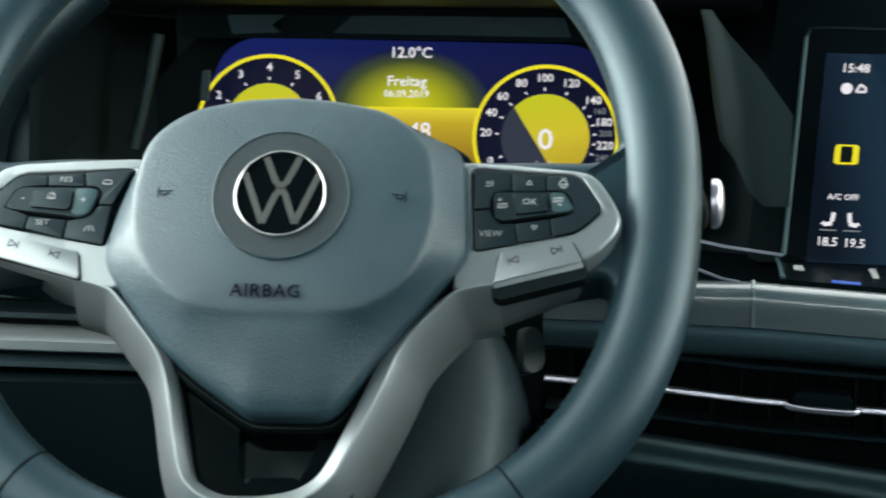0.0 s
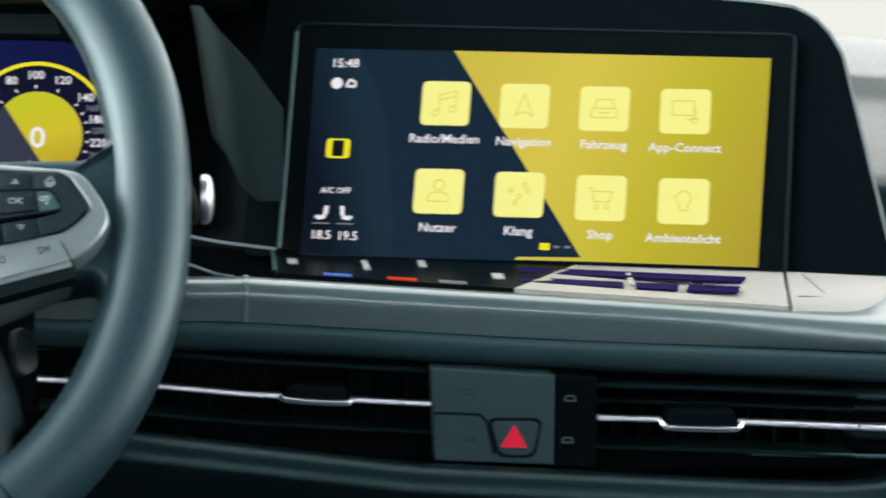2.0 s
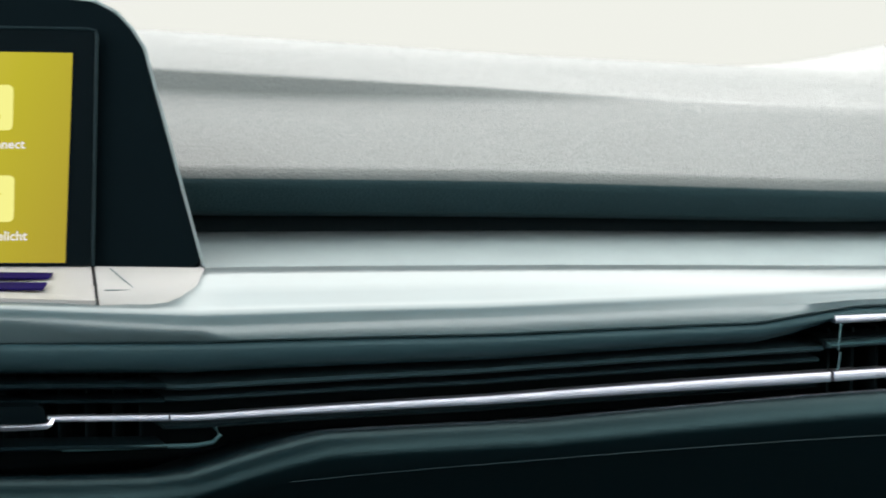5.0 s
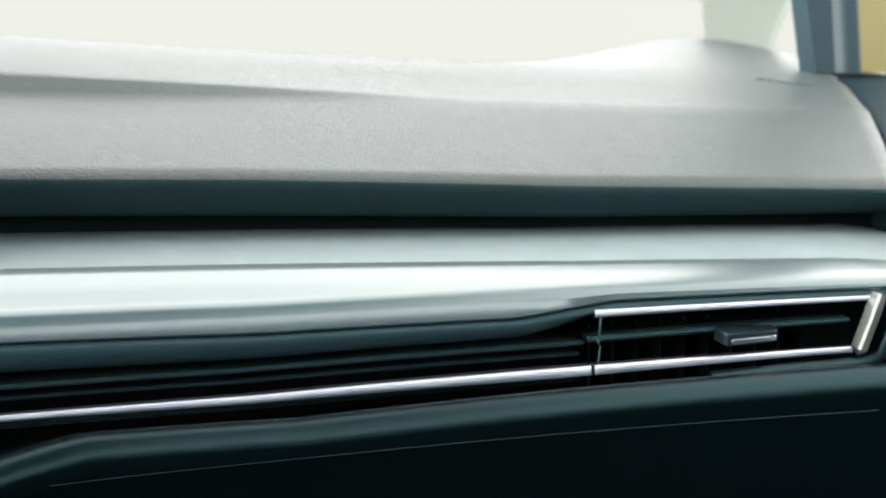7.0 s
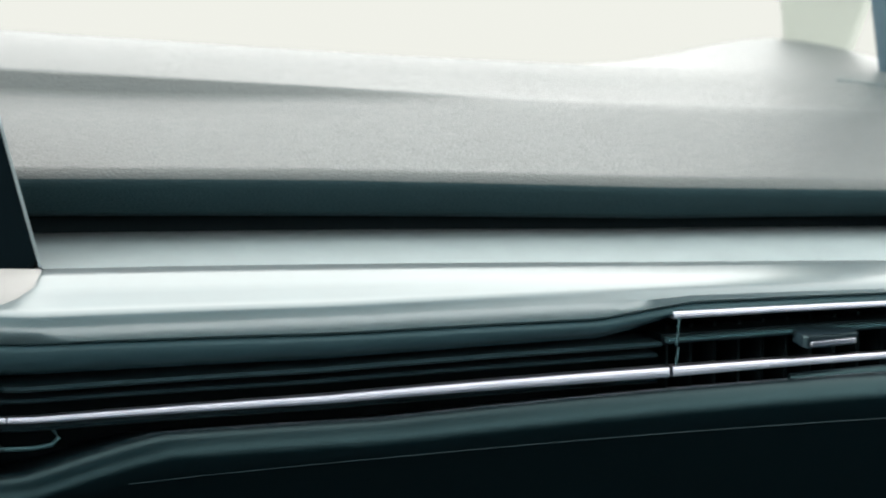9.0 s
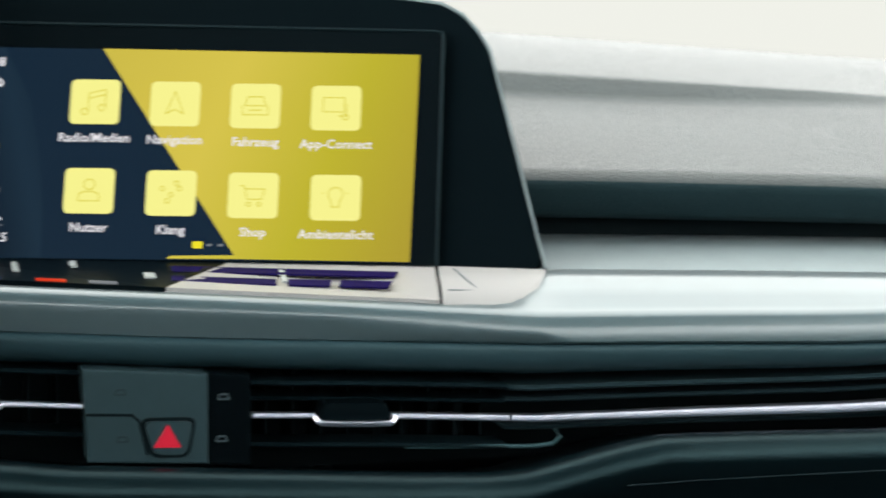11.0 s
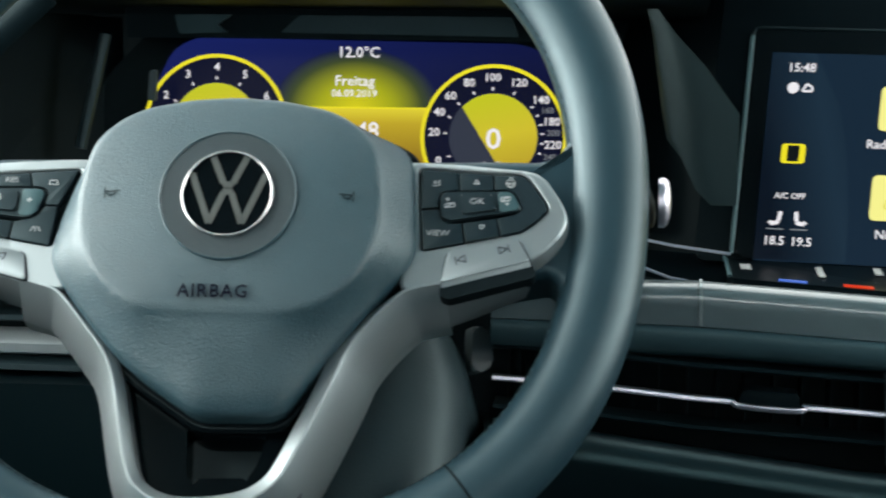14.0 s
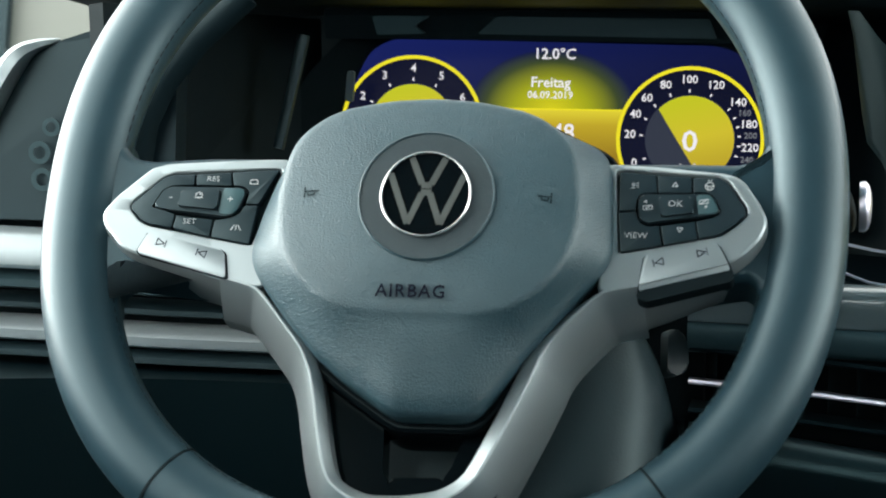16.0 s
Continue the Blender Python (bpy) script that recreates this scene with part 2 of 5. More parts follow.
def lettering(name, words, size, m, material, parent, depth=0.0002, label="", stretch=1.0, bold=0.012, gap=1.0):
    """Words in the built-in font, as a mesh centred on the origin of m (in the parent's space)."""
    cu = bpy.data.curves.new(name, "FONT")
    cu.body, cu.size, cu.align_x, cu.align_y, cu.extrude, cu.resolution_u = words, size, "CENTER", "CENTER", depth, 2
    cu.offset, cu.space_character = size * bold, gap
    tmp = bpy.data.objects.new(name, cu)
    scene.collection.objects.link(tmp)
    bpy.context.view_layer.update()
    me = bpy.data.meshes.new_from_object(tmp.evaluated_get(bpy.context.evaluated_depsgraph_get()))
    bpy.data.objects.remove(tmp)
    bpy.data.curves.remove(cu)
    me.name = name
    weld = bmesh.new()
    weld.from_mesh(me)
    bmesh.ops.remove_doubles(weld, verts=weld.verts, dist=1e-6)
    weld.to_mesh(me)
    weld.free()
    me.transform(m @ Matrix.Diagonal((stretch, 1, 1, 1)))
    me.materials.clear()
    me.materials.append(material)
    ob = new(name, me)
    ob.parent = parent
    return tagged(ob, label)


def at(x, y, z=0.0, turn=0.0):
    return pose(x, y, z, 0, 0, turn)


def line_of(xs, zs):
    return lambda x: float(np.interp(x, xs, zs))


# the dashboard's numbers below fit the camera's view; DASH draws them nearer to the eye, looking the same
EYE = PIVOT + Vector((0.014, 0.079, 0))


def resized(k):
    return Matrix.Translation(EYE) @ Matrix.Scale(k, 4) @ Matrix.Translation(-EYE)


DASH = resized(0.965)


# ---- the dashboard's lines: how far it bends back at its ends, and the heights of its edges ----
def bend(x):
    return -0.09 * (max(0.0, x - 0.15) / 0.6) ** 2 - 0.09 * (max(0.0, -0.5 - x) / 0.25) ** 2


PAD_LOW = line_of([-0.8, 0.19, 0.37, 0.58, 0.78], [0.680, 0.680, 0.675, 0.669, 0.669])
PAD_EDGE = line_of([-0.8, 0.19, 0.37, 0.58, 0.78], [0.705, 0.705, 0.700, 0.692, 0.688])
PAD_FOLD = line_of([-0.8, 0.21, 0.43, 0.58, 0.8], [0.7585, 0.7585, 0.7450, 0.7340, 0.7235])
PAD_CREST = line_of([-0.8, 0.25, 0.48, 0.72, 0.9], [0.778, 0.778, 0.763, 0.747, 0.745])


def FOLD_STEP(x):
    k = max(0.0, min(1.0, (0.64 - x) / 0.42))
    return 0.0125 * k * k * (3 - 2 * k)


DEC_BACK = line_of([-0.3, 0.13, 0.175, 0.2, 0.56, 0.8], [0.650, 0.645, 0.672, 0.672, 0.665, 0.664])
DEC_MID = line_of([-0.3, -0.16, 0.02, 0.13, 0.175, 0.19, 0.36, 0.54, 0.8], [0.655, 0.655, 0.648, 0.645, 0.659, 0.659, 0.655, 0.651, 0.648])
DEC_TOP = line_of([-0.3, -0.16, 0.02, 0.17, 0.33, 0.52, 0.8], [0.664, 0.664, 0.652, 0.642, 0.640, 0.642, 0.642])
DEC_FACE = line_of([-0.3, -0.16, -0.02, 0.02, 0.17, 0.33, 0.48, 0.535, 0.72, 0.8], [0.648, 0.645, 0.636, 0.634, 0.627, 0.624, 0.626, 0.634, 0.638, 0.640])
DEC_LOW = line_of([-0.3, -0.16, 0.02, 0.16, 0.33, 0.49, 0.54, 0.72, 0.8], [0.630, 0.627, 0.616, 0.609, 0.608, 0.613, 0.627, 0.632, 0.634])
CHROME_LINE = line_of([-0.3, -0.21, -0.16, -0.067, 0.02, 0.094, 0.169, 0.33, 0.52, 0.75], [0.617, 0.611, 0.606, 0.600, 0.592, 0.589, 0.585, 0.586, 0.592, 0.602])
LIP = line_of([-0.3, -0.215, -0.13, -0.075, 0.02, 0.1, 0.145, 0.165, 0.19, 0.215, 0.24, 0.36, 0.52, 0.75], [0.598, 0.588, 0.577, 0.570, 0.564, 0.559, 0.557, 0.558, 0.564, 0.570, 0.574, 0.574, 0.582, 0.592])


def steps(x0, x1, n):
    return [x0 + (x1 - x0) * i / n for i in range(n + 1)]


def skin(x0, x1, n, profile, extra=()):
    """A solid whose closed profile of (y, z) pairs changes along x; y bends with the dashboard."""
    xs = sorted(set(steps(x0, x1, n)) | set(extra))
    return ring_loft([[(x, y + bend(x), z) for y, z in profile(x)] for x in xs])


# ---- the setting ----
def setting(name, bm, mat, label, category):
    ob = part(name, bm, mat, None, label)
    return tagged(ob, category=category, kind="structure")


setting("ground", box(-40, 40, -40, 60, -0.5, -0.42), ASPHALT, "pale bright paving outside the car", "ground")
setting("floor", box(-0.98, 0.98, -2.5, 1.0, -0.05, 0.0), CARPET, "black carpet on the car's floor", "floor")
def joined(pieces):
    """Several boxes as one mesh."""
    whole = bmesh.new()
    for p in pieces:
        piece = box(*p)
        tmp = bpy.data.meshes.new("piece")
        piece.to_mesh(tmp)
        piece.free()
        whole.from_mesh(tmp)
        bpy.data.meshes.remove(tmp)
    return whole


# rear window is out of view, added so the chrome lines catch light
setting("wall_rear", joined([(-0.98, 0.98, -2.56, -2.5, 0.0, 0.98), (-0.98, -0.55, -2.56, -2.5, 0.98, 1.24), (0.55, 0.98, -2.56, -2.5, 0.98, 1.24)]), CABIN, "unseen teal rear wall with an opening added to light the chrome", "wall")
# unseen roof; its width and front edge are set by how much sky enters
setting("ceiling", box(-0.62, 0.62, -2.56, 0.02, 1.24, 1.28), HEADLINER, "unseen teal headliner that tints and lifts the cabin's bounced light", "ceiling")
for side, nm in ((-1, "wall_west"), (1, "wall_east")):
    wall = joined([(min(side * 0.98, side * 1.02), max(side * 0.98, side * 1.02), *p) for p in ((-2.56, 0.35, 0.0, 0.68), (0.35, 1.0, 0.0, 0.60), (-2.56, -0.75, 0.68, 1.24))])
    setting(nm, wall, CABIN, "teal side wall of the cabin, tints bounced light, with an open window", "wall")
setting("wall_front", box(-0.98, 0.98, 1.0, 1.05, 0.0, 0.60), LOWER, "dark bulkhead below the windscreen", "wall")
BACK = glow("bright overcast backdrop", lin(238, 239, 231), 1.0)
setting("backdrop", box(-30, 30, 22, 22.2, -0.42, 2.4), BACK, "plain bright white distance beyond the windscreen", "backdrop")

# ---- dashboard ----
dashboard = thing("dashboard", DASH, "dark grey grained car dashboard with brushed decor strip", "dashboard")


def pad_profile(x):
    e, f, c, s = PAD_EDGE(x), PAD_FOLD(x), PAD_CREST(x), FOLD_STEP(x)
    mid = (e * 0.45 + f * 0.55)
    return [(0.25, PAD_LOW(x)), (0.212, PAD_LOW(x)), (0.207, PAD_LOW(x) + 0.003), (0.1985, e - 0.009), (0.1965, e - 0.0055), (0.1967, e - 0.003), (0.199, e - 0.0005), (0.203, e + 0.0022), (0.207, e + 0.0035), (0.215, (e + 0.0035) * 0.89 + (mid - s * 0.3) * 0.11),
            (0.28, mid - s * 0.3), (0.33, f - s - 0.005), (0.352, f - s), (0.358, f - 0.2 * s), (0.366, f), (0.44, (f + c) / 2 + 0.002), (0.5, c), (0.54, c - 0.001), (0.60, c - 0.003), (0.66, c - 0.006), (0.72, c - 0.008), (0.72, 0.66)]


FAR_RISE = line_of([-0.8, 0.63, 0.655, 0.68, 0.695, 0.71, 0.725, 0.74, 0.755, 0.77, 0.785], [0.0, 0.0, 0.0, 0.003, 0.007, 0.013, 0.0185, 0.0205, 0.017, 0.0115, 0.001])
PAD_END = line_of([0.1965, 0.207, 0.28, 0.33, 0.366, 0.44, 0.5, 0.54, 0.6, 0.72], [0.776, 0.781, 0.828, 0.858, 0.880, 0.919, 0.944, 0.974, 1.02, 1.112])


def pad_body(profile):
    """A skin along the pad, whose right-hand end runs outwards as it goes back."""
    rings = []
    for x in steps(0.10, 0.785, 72):
        k = max(0.0, (x - 0.45) / 0.335)
        ring = []
        for y, z in profile(x):
            far = max(0.0, y - 0.5)
            ring.append((x + (PAD_END(y) - 0.785) * k * k, y + bend(x) * (1 - 0.3 * far), z + far / 0.16 * FAR_RISE(x)))
        rings.append(ring)
    return ring_loft(rings)


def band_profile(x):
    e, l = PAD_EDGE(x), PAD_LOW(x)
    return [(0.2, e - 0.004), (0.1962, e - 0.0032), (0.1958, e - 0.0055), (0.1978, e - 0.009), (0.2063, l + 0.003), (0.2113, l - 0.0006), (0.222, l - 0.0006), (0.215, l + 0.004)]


part("top_pad", pad_body(pad_profile), PAD, dashboard, "grained grey skin, bright under the windscreen", 85)
# darker copy of the pad's skin: shade on its rear-facing edge put into the colour
part("pad_edge_shade", pad_body(band_profile), PAD_SHADE, dashboard, "front edge of the pad, its shade put in as dark teal", 40)


def shelf_profile(x):
    return [(0.30, 0.60), (0.30, PAD_LOW(x) + 0.002), (0.245, PAD_LOW(x) + 0.002), (0.242, DEC_BACK(x) - 0.008), (0.242, 0.60)]


part("gap", skin(0.10, 0.80, 20, shelf_profile), BLACK, dashboard, "black shadow gap under the pad")


def decor_profile(x):
    """The strip: a flat top and a soft front edge, steeper under the screen; it falls away beside the door."""
    m, t, f = DEC_MID(x) - 1.6 * max(0.0, x - 0.70) ** 2, DEC_TOP(x), DEC_FACE(x)
    u = min(f - 0.004, DEC_LOW(x) + 0.006)
    k = max(0.0, min(1.0, (0.16 - x) / 0.10))
    return [(0.134, u), (0.134, m - 0.0008), (0.1325, m), (0.122, m * 0.76 + t * 0.24 + 0.0006), (0.112, m * 0.53 + t * 0.47 + 0.0010), (0.102, m * 0.30 + t * 0.70 + 0.0012), (0.0950 - 0.004 * k, t + 0.0022), (0.0905 - 0.0035 * k, t + 0.0007), (0.0872 - 0.0020 * k, t - 0.0006), (0.0848 - 0.0010 * k, t - 0.0026), (0.0836 - 0.0006 * k, t - 0.0046), (0.0830 - 0.0002 * k, t - 0.0057), (0.0818 + 0.0013 * k, (t + f) / 2), (0.0815 + 0.0024 * k, f + 0.0008), (0.083 + 0.001 * k, f - 0.0005), (0.1, f - 0.003), (0.1, u)]


def back_profile(x):
    """The cove between the strip and the pad."""
    c, m = DEC_BACK(x) - 0.0054 - 6.0 * max(0.0, x - 0.765) ** 2, DEC_MID(x) - 0.0002 - 1.6 * max(0.0, x - 0.70) ** 2
    return [(0.238, m - 0.02), (0.238, c), (0.222, c * 0.96 + m * 0.04), (0.2, c * 0.88 + m * 0.12), (0.18, c * 0.76 + m * 0.24), (0.163, c * 0.60 + m * 0.40), (0.148, c * 0.34 + m * 0.66), (0.1330, m), (0.1330, m - 0.02)]


part("decor_strip", skin(-0.158, 0.80, 50, decor_profile, (0.485, 0.535)), DECOR, dashboard, "brushed grey decor strip", 50)
# paler than the strip it continues: the light on the cove is put into its colour
part("decor_back", skin(0.12, 0.80, 40, back_profile), COVE, dashboard, "cove behind the decor strip, its brightness put into the grey", 50)
part("decor_end", skin(-0.262, -0.160, 10, decor_profile), DECOR, dashboard, "brushed grey decor strip end beside the column", 50)
part("decor_joint", sweep([(-0.159, y, z) for y, z in decor_profile(-0.159)[4:15]], [(-0.0009, -0.0006), (0.0009, -0.0006), (0.0009, 0.0008), (-0.0009, 0.0008)], up=(1, 0, 0)), SATIN, dashboard, "pale joint")


def roll_profile(x):
    f, l = DEC_FACE(x), DEC_LOW(x)
    return [(0.15, f - 0.002), (0.0842, f - 0.0010), (0.0826, f - 0.0022), (0.0822, f - 0.0045), (0.0826, (f + l) / 2), (0.0855, l + 0.0045), (0.0900, l + 0.0018), (0.097, l), (0.15, l)]


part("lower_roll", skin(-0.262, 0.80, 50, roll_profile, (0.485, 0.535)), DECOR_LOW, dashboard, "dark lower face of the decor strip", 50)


def panel_face(x, z):
    top = LIP(x) - 0.020
    return 0.0870 + 0.015 * (top - z) / (top - 0.530)


def lip_profile(x):
    l = LIP(x)
    arc = [(0.0980 - 0.0130 * math.sin(radians(a)), l - 0.0130 + 0.0130 * math.cos(radians(a))) for a in range(0, 97, 8)]
    return [(0.17, l - 0.014), (0.116, l - 0.0040), *arc, (panel_face(x, l - 0.0255), l - 0.0255), (0.102, 0.530), (0.145, 0.40), (0.17, 0.40)]


low = part("lower_panel", skin(-0.262, 0.775, 60, lip_profile, (0.145, 0.155, 0.165, 0.18, 0.2)), LOWER, dashboard, "dark lower dashboard with a rounded lip", 50)
NEARER = DASH.inverted() @ resized(0.94)
low.matrix_local = NEARER
def seam_z(x):
    return 0.549 + 0.030 * max(0, x - 0.22)


seam = part("glovebox_seam", sweep([(x, panel_face(x, seam_z(x)) - 0.0004 + bend(x), seam_z(x)) for x in steps(0.218, 0.70, 12)], oval(0.0004, 0.0004, 6)), KEYBLACK, dashboard, "thin glovebox seam")
seam.matrix_local = NEARER
part("vent_recess", skin(-0.262, 0.775, 30, lambda x: [(0.2, 0.55), (0.2, 0.64), (0.165, 0.64), (0.165, 0.55)]), BLACK, dashboard, "black recess behind the vents")

part("end_panel", box(0.79, 0.99, 0.02, 0.30, 0.45, 0.668), SOFT, dashboard, "dark end panel beside the door")
part("core", box(0.10, 0.93, 0.30, 0.95, 0.50, 0.655), BLACK, dashboard, "dark body under the pad")
part("driver_top", box(-0.85, 0.098, 0.34, 0.95, 0.50, 0.70, 0.01), SOFT, dashboard, "dark top behind the instruments")
# a tiny row of unreadable print and two short seams
for i in range(6):
    bar = part("print_bar", box(-0.0026, 0.0026, -0.0018, 0.0018, -0.0006, 0.0006), PANELGREY, dashboard, "tiny unreadable print")
    bar.matrix_local = pose(0.8655 + 0.0049 * i, 0.374 - 0.0051 * i, 0.7418 - 0.0007 * i, 9, 6, -46)

# ---- infotainment screen ----
def tilted(x, y, z, yaw, lean):
    """Local x runs along the face, y up it, z out of it towards the driver."""
    a, b = radians(yaw), radians(lean)
    ax = Vector((math.cos(a), -math.sin(a), 0))
    out = Vector((-math.sin(a) * math.cos(b), -math.cos(a) * math.cos(b), math.sin(b)))
    up = out.cross(ax)
    m = Matrix((ax, up, out)).transposed().to_4x4()
    m.translation = (x, y, z)
    return m


screen = thing("touchscreen", resized(1.03) @ tilted(-0.0094, 0.125, 0.7218, 16.4, 22), "wide black touchscreen with lit yellow menu tiles", "screen")
part("housing", plate(rounded([(-0.152, 0.103), (-0.152, -0.055), (0.1828, -0.055), (0.1528, 0.0606), (0.1462, 0.0711), (0.1384, 0.0798), (0.1275, 0.0858), (0.11, 0.0883), (0.03, 0.0953)], 0.006, 4), -0.06, -0.0035, 0.002), HOUSE, screen, "black housing that widens to the base")
edge = [(0.1835, -0.055), (0.1535, 0.0606), (0.147, 0.0715), (0.139, 0.0805), (0.128, 0.0865), (0.11, 0.089), (0.03, 0.096)]
part("edge_trim", sweep([(x, y, -0.0045) for x, y in edge], [(-0.0009, -0.008), (0.0006, -0.008), (0.0006, 0.0014), (-0.0009, 0.0014)]), SATIN, screen, "thin silver edge")
part("glass", plate(rounded([(-0.1322, 0.0713), (-0.1300, -0.0515), (-0.118, -0.0548), (0.1278, -0.0555), (0.1282, 0.0683)], 0.003), -0.0034, 0.0, 0.0006), GLASS, screen, "black glass")
part("glass_edge", sweep([(x, y, 0.0) for x, y in [(-0.1318, -0.0515), (-0.1330, 0.069), (-0.1318, 0.0722), (-0.128, 0.0728), (0.125, 0.0698), (0.1285, 0.0688), (0.1292, 0.066), (0.1286, -0.0555)]], oval(0.0008, 0.0008, 6)), EDGE, screen, "thin grey rim round the glass")
part("glass_side", sweep([(-0.1312, -0.0515, 0.0008), (-0.1332, 0.068, 0.0008)], oval(0.0011, 0.0008, 6)), KEYGREY, screen, "grey edge of the glass")
H = 0.0006
disp = part("display", plate([(-0.1215, 0.0588), (-0.1195, -0.0545), (0.1154, -0.0543), (0.1174, 0.0567)], 0.0, H), NAVY_GLOW, screen, "dark blue lit display")
part("gold_field", plate([(-0.0472, 0.0583), (0.0275, -0.0537), (0.1151, -0.0541), (0.1172, 0.0565)], H, H + 0.0002), GOLD, disp, "gold field right of a slanting edge")
part("gold_foot", plate([(-0.006, -0.0525), (0.028, -0.0518), (0.0285, -0.0538), (-0.008, -0.0540)], H + 0.0002, H + 0.0003), GOLD, disp)
# the wheel rim's reflection in the glass, drawn into the display's lit colour
RIM_NAVY = glow_ramp("display rim reflection", [(0, lin(10, 20, 32)), (0.5, lin(26, 46, 62)), (1, lin(15, 32, 48))], (1, 0.25, 0), -0.12, -0.05)
part("rim_reflection", plate([(-0.1195, -0.0540), (-0.072, -0.0540), (-0.0725, -0.03), (-0.076, 0.0), (-0.083, 0.03), (-0.098, 0.0583), (-0.1210, 0.0583)], H, H + 0.0002), RIM_NAVY, disp)
H2 = H + 0.0004


def strokes(name, lines, width, m, mat, parent, z, label=""):
    """A little symbol of straight strokes."""
    bm = bmesh.new()
    for k, (x0, y0, x1, y1) in enumerate(lines):
        a, b = Vector((x0, y0, 0)), Vector((x1, y1, 0))
        d = (b - a).normalized() if (b - a).length > 1e-9 else Vector((1, 0, 0))
        s = Vector((-d.y, d.x, 0)) * width / 2
        q = [bm.verts.new(m @ (p + Vector((0, 0, z + 0.00001 * k)))) for p in (a - s, b - s, b + s, a + s)]
        r = [bm.verts.new(m @ (p + Vector((0, 0, z + 0.00012 + 0.00001 * k)))) for p in (a - s, b - s, b + s, a + s)]
        bm.faces.new(r)
        bm.faces.new(q[::-1])
        for i in range(4):
            bm.faces.new((q[i], q[(i + 1) % 4], r[(i + 1) % 4], r[i]))
    return part(name, bm, mat, parent, label)


def round_line(cx, cy, r, a0=0, a1=360, n=14):
    p = [(cx + r * math.cos(radians(a0 + (a1 - a0) * i / n)), cy + r * math.sin(radians(a0 + (a1 - a0) * i / n))) for i in range(n + 1)]
    return [(*p[i], *p[i + 1]) for i in range(n)]


def polyline(pts):
    return [(*a, *b) for a, b in zip(pts, pts[1:])]


SYMBOLS = {
    "Radio/Medien": polyline([(-3, -5), (-3, 4), (5, 6), (5, -3)]) + polyline([(-3, 1.5), (5, 3.5)]) + round_line(-4.6, -5, 1.6) + round_line(3.4, -3, 1.6),
    "Navigation": polyline([(0, 6), (-4.2, -5), (0, -2.8), (4.2, -5), (0, 6)]),
    "Fahrzeug": polyline([(-5, 0), (-3.6, 4.4), (3.6, 4.4), (5, 0), (-5, 0)]) + polyline([(-6, 0), (-6, -4.5), (6, -4.5), (6, 0)]) + polyline([(-3, -2.2), (3, -2.2)]),
    "App-Connect": polyline([(-6, 5), (4, 5), (4, -2), (-6, -2), (-6, 5)]) + polyline([(1, -4), (5, -4), (5, 2)]) + round_line(4.5, -4.5, 1.4),
    "Nutzer": round_line(0, 3, 2.6) + polyline([(-5, -5), (-4.5, -1.5), (-2, -0.5), (2, -0.5), (4.5, -1.5), (5, -5), (-5, -5)]),
    "Klang": round_line(-4, 2, 1.1) + round_line(0, -1, 1.1) + round_line(4, 2, 1.1) + round_line(-1.5, -4, 1.1) + round_line(2.5, 4.5, 1.1),
    "Shop": polyline([(-6, 4.5), (-4.2, 4.5), (-2.8, -2), (4, -2), (5.4, 3), (-3.6, 3)]) + round_line(-2, -4.4, 1.0) + round_line(3, -4.4, 1.0),
    "Ambientelicht": round_line(0, 1.4, 3.4, -50, 230) + polyline([(-2.1, -1.2), (-1.7, -4.6), (1.7, -4.6), (2.1, -1.2)]) + polyline([(-6, 2), (-5, 2)]) + polyline([(5, 2), (6, 2)]),
}
for k, (word, lines) in enumerate(SYMBOLS.items()):
    col, row = k % 4, k // 4
    cx = -0.0494 + 0.0415 * col + (0.0005 * col if row else 0)
    cy = 0.0290 - 0.0007 * col - 0.0479 * row
    tile = part("menu_tile", plate(rounded(rect(cx, cy, 0.0256, 0.0240), 0.0030), H2, H2 + 0.0005, 0.0002), YELLOW_GLOW, disp, "pale yellow menu tile")
    strokes("symbol", [tuple(v * 0.0011 for v in l) for l in lines], 0.0005, at(cx, cy), LINE_GLOW, tile, H2 + 0.0006)
    lettering("caption", word, 0.0067, at(cx + 0.0006, cy - 0.0195, H2), WHITE_GLOW, disp, 0.0001)
lettering("clock_digits", "15:48", 0.0068, at(-0.1050, 0.0503, H2), WHITE_GLOW, disp, 0.0001)
part("status_dot", plate(disc(-0.1085, 0.0392, 0.0031, 20), H2, H2 + 0.0002), WHITE_GLOW, disp)
strokes("status_symbol", polyline([(-0.1035, 0.0375), (-0.0985, 0.0375), (-0.0985, 0.0398), (-0.1015, 0.0415), (-0.1035, 0.0375)]), 0.0012, Matrix(), WHITE_GLOW, disp, H2)
home = rounded(rect(-0.1046, 0.0032, 0.0126, 0.0106), 0.002)
part("home_key", plate(home, H2, H2 + 0.0003), AMBER_GLOW, disp, "yellow framed home key")
part("home_core", plate(rounded(rect(-0.1046, 0.0032, 0.0062, 0.0086), 0.0005), H2 + 0.0003, H2 + 0.0005), BLACK, disp)
lettering("climate_word", "A/C OFF", 0.0044, at(-0.1038, -0.0198, H2), WHITE_GLOW, disp, 0.0001)
